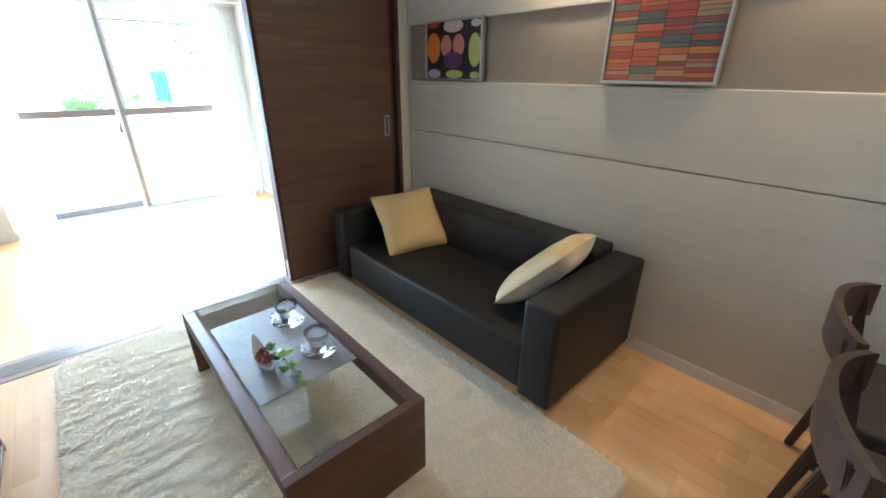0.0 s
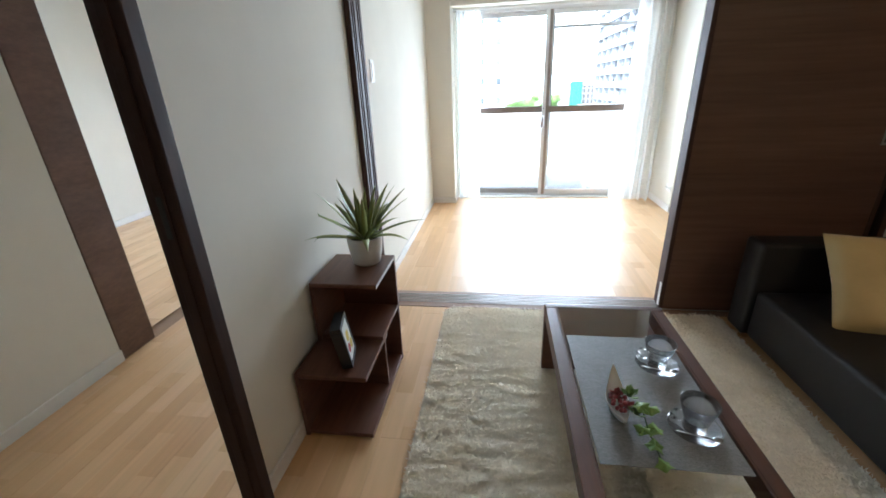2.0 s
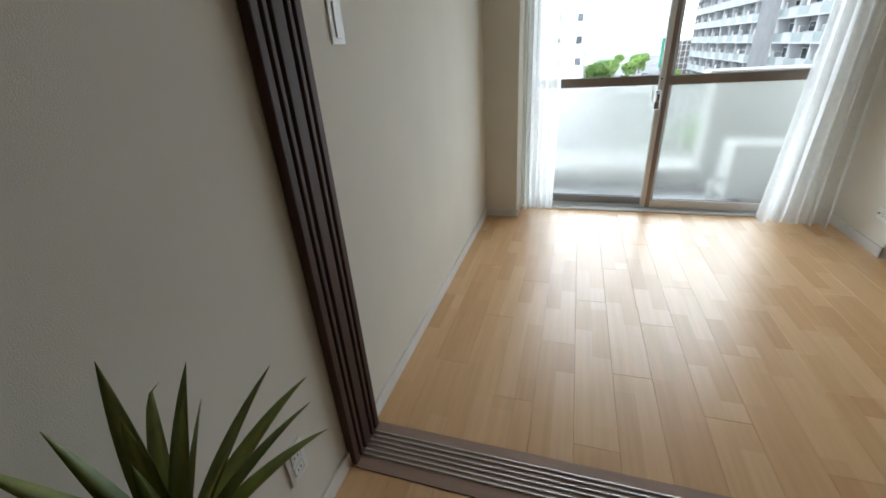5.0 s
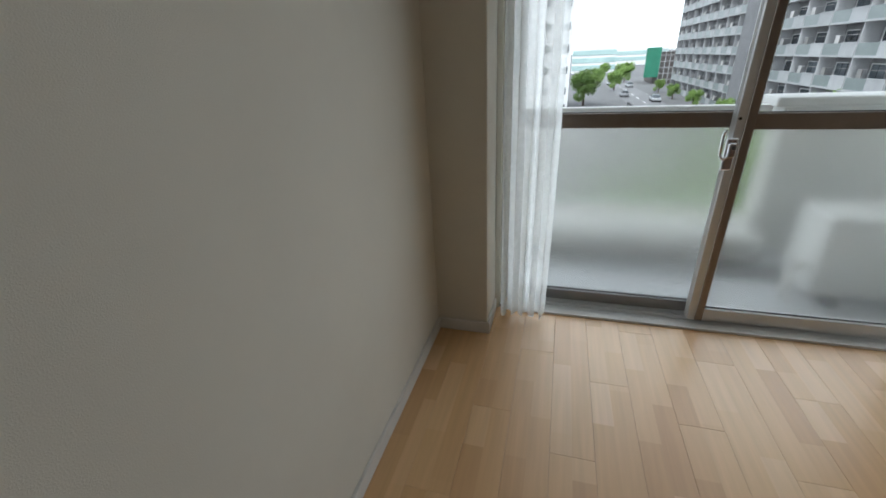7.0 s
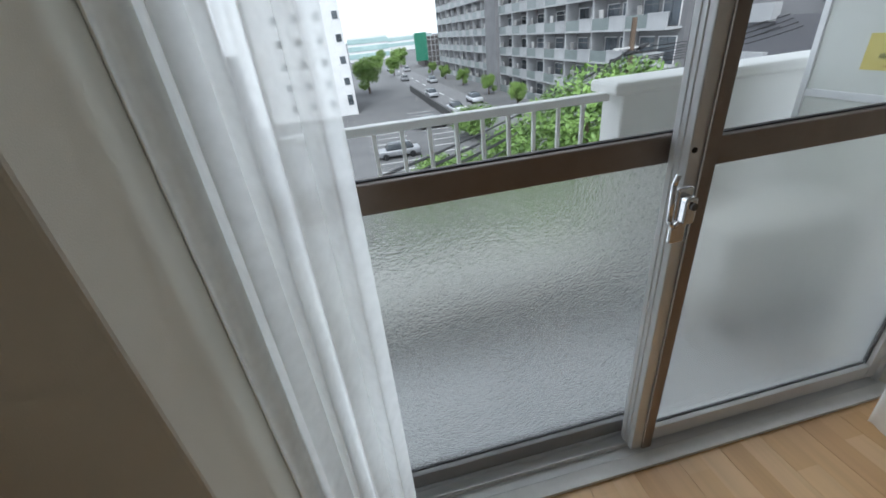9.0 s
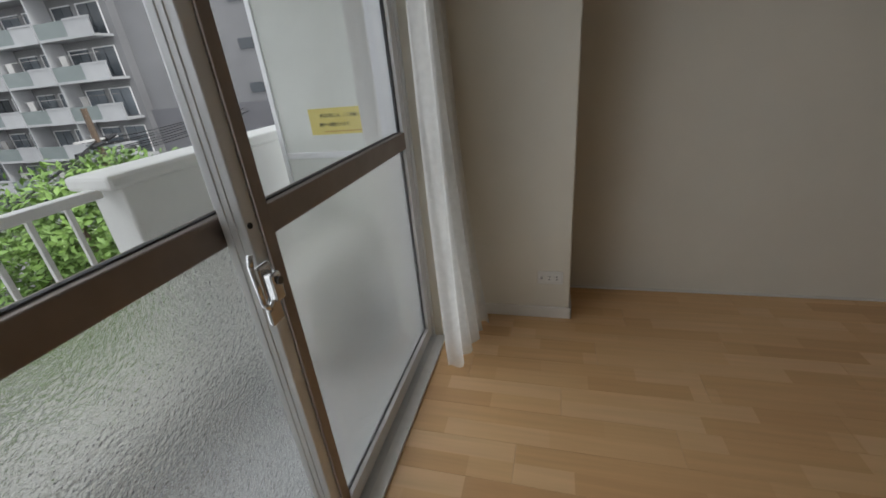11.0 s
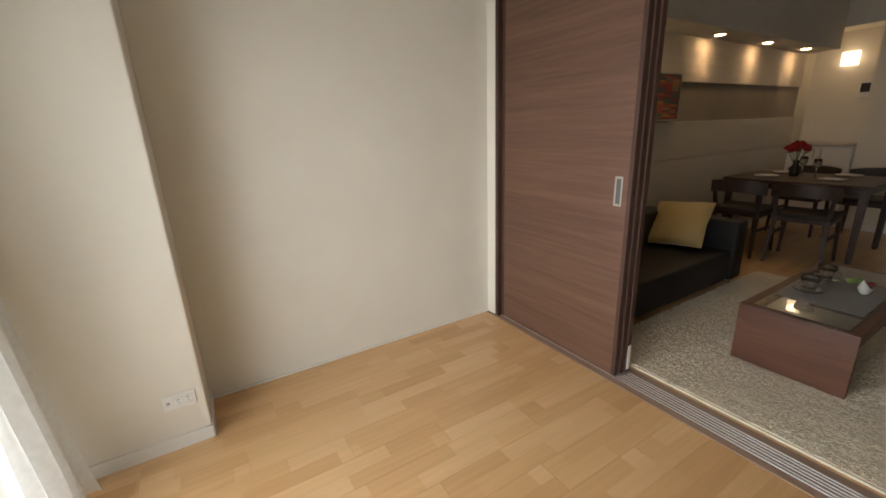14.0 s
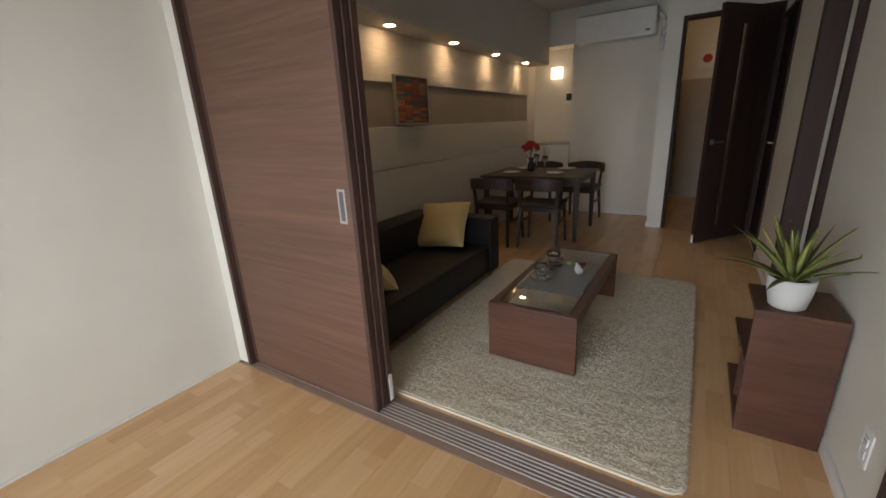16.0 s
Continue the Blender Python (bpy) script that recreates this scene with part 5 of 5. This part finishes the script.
def lettering(text, size, m, parent):
    cu = bpy.data.curves.new("lettering", "FONT")
    cu.body, cu.size, cu.extrude = text, size, 0.0004
    cu.align_x, cu.space_character = "CENTER", 0.74
    ob = new("lettering", cu)
    bpy.context.view_layer.update()
    me = bpy.data.meshes.new_from_object(ob.evaluated_get(bpy.context.evaluated_depsgraph_get()))
    bpy.data.objects.remove(ob)
    me.materials.clear()
    me.materials.append(INK)
    o = new("lettering", me)
    o.parent = parent
    o.matrix_basis = m


lettering("非常の際には、ここを破って", 0.0235, pose(2.7260, 3.102, 1.003, 90, 0, -90), sg)
lettering("隣戸へ避難できます。", 0.0235, pose(2.7260, 3.142, 0.955, 90, 0, -90), sg)
part("print_bar", box(2.7258, 2.98, 0.924, 2.7264, 3.22, 0.929), plain("faded_orange_print", (0.5, 0.3, 0.08), 0.6), sg)

ou = thing("outdoor_unit", (1.90, 2.98, -0.09), "white outdoor air conditioner unit on the balcony floor", "air conditioner")
part("case", box(0.0, 0.0, 0.05, 0.78, 0.29, 0.505, r=0.015, seg=3), UNITWHITE, ou)
for x in (0.08, 0.62):
    part("foot", box(x, -0.02, 0.0, x + 0.06, 0.31, 0.05, r=0.005), BLACK, ou)
bm = bmesh.new()
for r_ in (0.06, 0.10, 0.14, 0.18):
    lathe([(r_, 0.0), (r_ + 0.006, 0.003), (r_, 0.006)], 36, bm)
part("fan_grille", bm, BLACK, ou, m=pose(0.30, 0.292, 0.28, -90, 0, 0))
part("pipe", rod(rod(bmesh.new(), (0.02, 0.10, 0.20), (-0.10, 0.02, 0.20), 0.025), (-0.10, 0.02, 0.20), (-0.12, -0.05, 0.03), 0.025), UNITWHITE, ou, smooth=True)

# ---- outdoors ----
GZ = -9.2
bm = bmesh.new()
bx(bm, -900, 3.9, GZ - 1, 900, 1800, GZ)
fixed("ground", bm, ASPHALT, "grey asphalt ground", "ground")
bm = bmesh.new()
bx(bm, 13.5, 20, GZ, 20.5, 420, GZ + 0.02)
fixed("road", bm, ROADM, "pale asphalt road", "road")
bm = bmesh.new()
for i in range(14):
    bx(bm, 1.5 + 0 * i, 26 + i * 2.6, GZ + 0.004, 6.0, 26.12 + i * 2.6, GZ + 0.02)
    bx(bm, 8.0, 30 + i * 2.6, GZ + 0.004, 11.5, 30.12 + i * 2.6, GZ + 0.02)
for i in range(22):
    bx(bm, 16.9, 24 + i * 9, GZ + 0.024, 17.1, 28 + i * 9, GZ + 0.03)
bx(bm, 15.0, 34.0, GZ + 0.024, 15.4, 36.4, GZ + 0.03)
bx(bm, 14.4, 35.0, GZ + 0.024, 16.0, 35.3, GZ + 0.03)
fixed("road_markings", bm, MARK, "white painted road and parking lines", "road marking")

FX = 26.5
ab = thing("apartment_building", (FX, 0, GZ), "long grey apartment block with tiered balconies", "building")
FLH, NF, BAY = 2.95, 10, 5.7
part("wall", box(1.5, 34, 0, 15, 126, FLH * NF + 1.2), FACADE, ab)
part("wall", box(2.2, 14, 0, 15, 34, FLH * NF + 1.2), FACADE, ab, "plain grey end wall")
part("wall", box(-0.6, 74.2, 0, 1.5, 79.8, FLH * NF + 2.2), FACADE, ab, "darker stair tower")
part("plinth", box(2.0, 14, 0, 2.19, 34, FLH * 3.1), plain("darker_grey_render", (0.13, 0.13, 0.14), 0.8), ab)
bm = bmesh.new()
bx(bm, -0.05, -BAY / 2 + 0.06, -0.18, 1.5, BAY / 2 - 0.06, 0.0)
bx(bm, -0.05, -BAY / 2 + 0.06, 0.0, 0.07, -0.35, 1.10)
bx(bm, -0.09, -BAY / 2 + 0.02, 1.02, 0.10, -0.35, 1.14)
bal = part("balcony", bm, FACADEL, ab, "pale concrete balcony front", m=pose(0, 37.1, FLH))
scr = part("balcony_screen", box(0.0, -0.35, 0.0, 0.05, BAY / 2 - 0.06, 1.06), BALGLASS, ab, "grey-green balcony screen", m=pose(0, 37.1, FLH))
bm = bmesh.new()
bx(bm, 1.44, -2.4, 0.10, 1.56, -1.38, 2.15)
bx(bm, 1.44, -1.30, 0.10, 1.56, -0.3, 2.15)
bx(bm, 1.44, 0.4, 0.10, 1.56, 1.28, 2.15)
bx(bm, 1.44, 1.36, 0.10, 1.56, 2.3, 2.15)
wdw = part("window", bm, WINDARK, ab, "dark balcony window", m=pose(0, 37.1, FLH))
div = part("divider", box(0.0, BAY / 2 - 0.10, 0.0, 1.5, BAY / 2 + 0.04, FLH - 0.19), FACADEL, ab, m=pose(0, 37.1, FLH))
bm = bmesh.new()
bx(bm, 1.40, -2.48, 0.04, 1.47, -2.40, 2.23)
bx(bm, 1.40, -0.30, 0.04, 1.47, -0.22, 2.23)
bx(bm, 1.40, -2.48, 2.15, 1.47, -0.22, 2.23)
bx(bm, 1.40, 0.32, 2.15, 1.47, 2.38, 2.23)
bx(bm, 1.40, 2.30, 0.04, 1.47, 2.38, 2.15)
wfr = part("window_frame", bm, WHITEFAC, ab, m=pose(0, 37.1, FLH))
bm = bmesh.new()
bx(bm, 0.95, -0.25, 0.0, 1.25, 0.50, 0.62)
bx(bm, 0.25, -2.2, 1.75, 0.29, 2.2, 1.79)
bx(bm, 0.22, 1.2, 1.05, 0.30, 1.9, 1.74)
gear = part("balcony_gear", bm, BALGEAR, ab, "air conditioner unit and drying pole", m=pose(0, 37.1, FLH))
for f in range(NF):
    for k in range(15):
        y = 37.1 + k * BAY + (5.6 if k >= 7 else 0)
        if f or k:
            for o in (bal, scr, wdw, div, wfr):
                twin(o, pose(0.5 * (k >= 7), y, FLH * f))
            if (f * 5 + k * 3) % 4 != 1:
                twin(gear, pose(0.5 * (k >= 7), y + 0.35 * ((f + k) % 3 - 1), FLH * f))
sm = part("side_balcony", box(1.6, -1.0, 0, 2.2, 1.0, 1.1), FACADEL, ab, m=pose(0, 27.6, FLH))
for f in range(2, NF):
    twin(sm, pose(0, 27.6, FLH * f))
vent = part("end_window", box(2.14, -0.6, 0.9, 2.23, 0.6, 1.6), WINDARK, ab, m=pose(0, 23.5, FLH))
for f in range(2, NF):
    twin(vent, pose(0, 23.5, FLH * f))

wb = thing("white_building", (0, 0, GZ), "tall white apartment tower with small windows", "building")
part("wall", box(-14, 70, 0, 1.2, 84, 34), WHITEFAC, wb)
part("parapet", box(-14.2, 69.8, 34, 1.4, 84.2, 35), WHITEFAC, wb)
ww = part("window", box(-0.4, -0.06, 0.0, 0.4, 0.04, 1.0), WINDARK, wb, m=pose(0.4, 70, 2))
for f in range(11):
    for x in (0.4, -2.3, -5.4, -8.2):
        twin(ww, pose(x, 70, 1.5 + f * 2.95))
ofb = thing("office_building", (0, 0, GZ), "wide low office with green glass bands", "building")
part("wall", box(3.6, 235, 0, 24, 250, 11.5), WHITEFAC, ofb)
for k in range(3):
    part("glass_band", box(3.5, 234.8, 1.4 + k * 3.4, 24.1, 234.99, 3.6 + k * 3.4), OFFICE, ofb)
of2 = thing("office_building", (0, 0, GZ), "distant pale office block", "building")
part("wall", box(24, 330, 0, 66, 345, 10), WHITEFAC, of2)
for k in range(2):
    part("glass_band", box(23.9, 329.8, 3 + k * 3.6, 66.1, 329.99, 5.2 + k * 3.6), OFFICE, of2)
sb = thing("scaffolded_building", (0, 0, GZ), "building under scaffolding with green netting", "building")
part("wall", box(27, 150, 0, 35, 165, 9), plain("dark_scaffold", (0.10, 0.09, 0.085), 0.8), sb)
part("netting", box(24.2, 149, 2, 28.2, 149.9, 10.4), NETTING, sb, "green safety netting")
bm = bmesh.new()
for k in range(6):
    bx(bm, 28.2, 149.2, 1.2 + k * 1.7, 35, 149.4, 1.35 + k * 1.7)
    bx(bm, 28.2 + k * 1.35, 149.2, 0, 28.35 + k * 1.35, 149.4, 10.2)
part("scaffold", bm, FACADEL, sb)


def tree(x, y, z0, h, rad, leaves, leaf, mat, seed, label, low=0.55):
    rng = random.Random(seed)
    t = thing("tree", (x, y, z0), label, "tree", "street trees")
    bm = bmesh.new()
    rod(bm, (0, 0, 0), (0.1, 0, h * 0.55), h * 0.035, h * 0.022, seg=9)
    blobs = []
    for k in range(11):
        a = k * 2.4
        e = Vector((math.cos(a) * rad * rng.uniform(0.3, 0.75), math.sin(a) * rad * rng.uniform(0.3, 0.75), h * rng.uniform(low, 0.9)))
        rod(bm, (0.05, 0, h * rng.uniform(0.3, 0.55)), e, h * 0.012, h * 0.004, seg=6)
        blobs.append((e, rad * rng.uniform(0.35, 0.55)))
    part("trunk", bm, BARK, t)
    verts, faces = [], []
    for k in range(leaves):
        c, r_ = rng.choice(blobs)
        d = Vector((rng.gauss(0, 1), rng.gauss(0, 1), rng.gauss(0, 1))).normalized()
        p = c + d * r_ * rng.uniform(0.55, 1.08)
        u = Vector((rng.gauss(0, 1), rng.gauss(0, 1), rng.gauss(0, 0.6))).normalized()
        w = u.cross(d + Vector((0, 0, 0.6))).normalized()
        s = leaf * rng.uniform(0.6, 1.25)
        i = len(verts)
        verts += [p - u * s, p + w * s * 0.45 + d * s * 0.12, p + u * s, p - w * s * 0.45 + d * s * 0.12]
        faces += [(i, i + 1, i + 2, i + 3)]
    me = bpy.data.meshes.new("crown")
    me.from_pydata(verts, [], faces)
    me.materials.append(mat)
    o = new("crown", me)
    o.parent = t
    return t


tree(5.3, 8.9, GZ, 10.0, 2.2, 26000, 0.066, FOLIAGE, 1, "leafy green tree close beside the balcony")
tree(8.6, 14.0, GZ, 8.2, 2.2, 11000, 0.095, FOLIAGE, 2, "leafy green tree below the balcony")
far = tree(4.6, 95, GZ, 7.2, 2.9, 6500, 0.20, FARLEAF, 3, "bright green street tree in the distance", 0.22)
for k, (x, y) in enumerate(((14, 130), (20, 160), (22, 190), (11, 150), (27, 205), (17, 205), (23.4, 88), (23.6, 72), (23.2, 58), (23.4, 104), (23.5, 120))):
    o = copy_thing(far, pose(x, y, GZ, 0, 0, k * 67) )
    s = 0.45 if 23 < x < 24 else 0.75
    o.scale = (s, s, s)
hedge = tree(6.2, 28.0, GZ, 2.6, 2.4, 3500, 0.16, FOLIAGE, 5, "low green shrub at the edge of the parking lot")
copy_thing(hedge, pose(12.4, 33.0, GZ, 0, 0, 80))
copy_thing(hedge, pose(12.6, 44.0, GZ, 0, 0, 150))
copy_thing(hedge, pose(3.4, 22.0, GZ, 0, 0, 10))


def parked_car(m):
    t = thing("car", m, "parked passenger car in the street", "car", "parked cars")
    bm = box(-0.82, -2.1, 0.30, 0.82, 2.1, 0.85, r=0.12, seg=3)
    part("body", bm, CARPAINT, t, smooth=True)
    bm = box(-0.74, -1.5, 0.83, 0.74, 1.2, 1.45, r=0.14, seg=3)
    for v in bm.verts:
        if v.co.z > 1.2:
            v.co.x *= 0.86
            v.co.y *= 0.78
    part("cabin", bm, WINDARK, t, "dark glazed cabin", smooth=True)
    for x in (-0.78, 0.78):
        for y in (-1.3, 1.3):
            part("wheel", rod(bmesh.new(), (x - 0.1, y, 0.31), (x + 0.1, y, 0.31), 0.31, seg=18), BLACK, t)
    return t


car = parked_car(pose(14.6, 52, GZ))
for x, y, a in ((14.6, 60, 0), (14.7, 78, 0), (19.2, 66, 180), (19.3, 100, 180), (14.6, 112, 0), (19.2, 140, 180), (4.0, 41, 90), (9.6, 52, 90), (14.8, 150, 0), (19.3, 180, 180)):
    copy_thing(car, pose(x, y, GZ, 0, 0, a))
bm = box(12.6, 24, GZ, 12.9, 90, GZ + 1.1)
fixed("street_wall", bm, plain("dark_fence", (0.05, 0.05, 0.05), 0.7), "low dark wall between lot and road", "wall")

up = thing("utility_pole", (13.4, 20.0, GZ), "brown utility pole with black cables", "utility pole")
part("pole", rod(bmesh.new(), (0, 0, 0), (0, 0, 10.1), 0.16, 0.11, seg=12), BARK, up)
part("crossarm", bar(bmesh.new(), (-0.9, 0, 8.9), (0.9, 0, 8.9), 0.09, 0.09), STEEL, up)
for k in range(7):
    z0, dy = 8.2 + 0.22 * (k % 4), (k - 3) * 0.12
    bm = bmesh.new()
    a, b = Vector((-30.4, -20.8 + 0.5 * k, z0 - 0.2)), Vector((16, 5.0 + k * 0.4, z0 + 0.4))
    for p, q, sag in ((a, Vector((0, dy, z0)), 1.6), (Vector((0, dy, z0)), b, 0.3)):
        pts = [p.lerp(q, i / 14) - Vector((0, 0, sag * 4 * (i / 14) * (1 - i / 14))) for i in range(15)]
        for m_, n_ in zip(pts, pts[1:]):
            rod(bm, m_, n_, 0.026, seg=5)
    part("cable", bm, CABLE, up)
    if k < 5:
        part("insulator", rod(bmesh.new(), (-1.9 + k * 0.75, dy, z0), (-1.4 + k * 0.75, dy, z0 + 0.10), 0.12, 0.07, seg=8), CABLE, up)

# ---- floor planks ----
def floor_board(x0, x1, y0, y1, cache):
    w, ln = round(x1 - x0, 3), round(y1 - y0, 3)
    if (w, ln) not in cache:
        bm = bx(bmesh.new(), 0.0003, 0.0003, -0.014, w - 0.0003, ln - 0.0003, 0.0, r=0.0006, seg=1)
        cache[(w, ln)] = finish(bm, "plank", PLANK)
    o = new("plank", cache[(w, ln)])
    o.parent = floor
    o.location = (x0, y0, 0)


shapes = {}


def lay(xa, xb, ya, yb, start, seed):
    """Courses 75 mm wide along y, the ends staggered."""
    rng = random.Random(seed)
    i = math.floor((xa - start) / 0.149)
    while start + i * 0.149 < xb - 1e-4:
        x0, x1 = max(xa, start + i * 0.149), min(xb, start + (i + 1) * 0.149)
        if x1 - x0 > 0.004:
            y = ya - 0.91 + ((i * 5) % 12) / 12 * 0.91
            while y < yb:
                a, b = max(y, ya), min(y + 0.91, yb)
                if b - a > 0.01:
                    floor_board(x0, x1, a, b, shapes)
                y += 0.91
        i += 1


lay(0.001, XE - 0.001, 0.099, 2.482, 0.572 - 0.149 * 4, 1)
lay(0.001, XE - 0.001, -4.04, -0.095, 0.305 - 0.149 * 3, 2)
lay(-1.139, -0.001, -3.1, 1.0, 0.305 - 0.149 * 9, 3)
verts, faces = [], []
for i in range(15):
    for j in range(6):
        x, y = -3.19 + i * 0.149, -3.2 + j * 0.95
        if x + 0.149 > -1.14:
            continue
        k = len(verts)
        verts += [(x + 0.001, y + 0.001, -0.0015), (x + 0.148, y + 0.001, -0.0015), (x + 0.148, y + 0.949, -0.0015), (x + 0.001, y + 0.949, -0.0015)]
        faces.append((k, k + 1, k + 2, k + 3))
for x0, x1, y0, y1 in ((0.01, 0.87, -6.29, -4.06), (-1.0, -0.01, 1.01, 2.48), (0.99, 2.7, -4.62, -4.05)):
    k = len(verts)
    verts += [(x0, y0, -0.0015), (x1, y0, -0.0015), (x1, y1, -0.0015), (x0, y1, -0.0015)]
    faces.append((k, k + 1, k + 2, k + 3))
me = bpy.data.meshes.new("planks_beyond")
me.from_pydata(verts, [], faces)
me.materials.append(PLANK)
o = tagged(new("planks_beyond", me), "maple planks further off", kind="stuff")
o.parent = floor
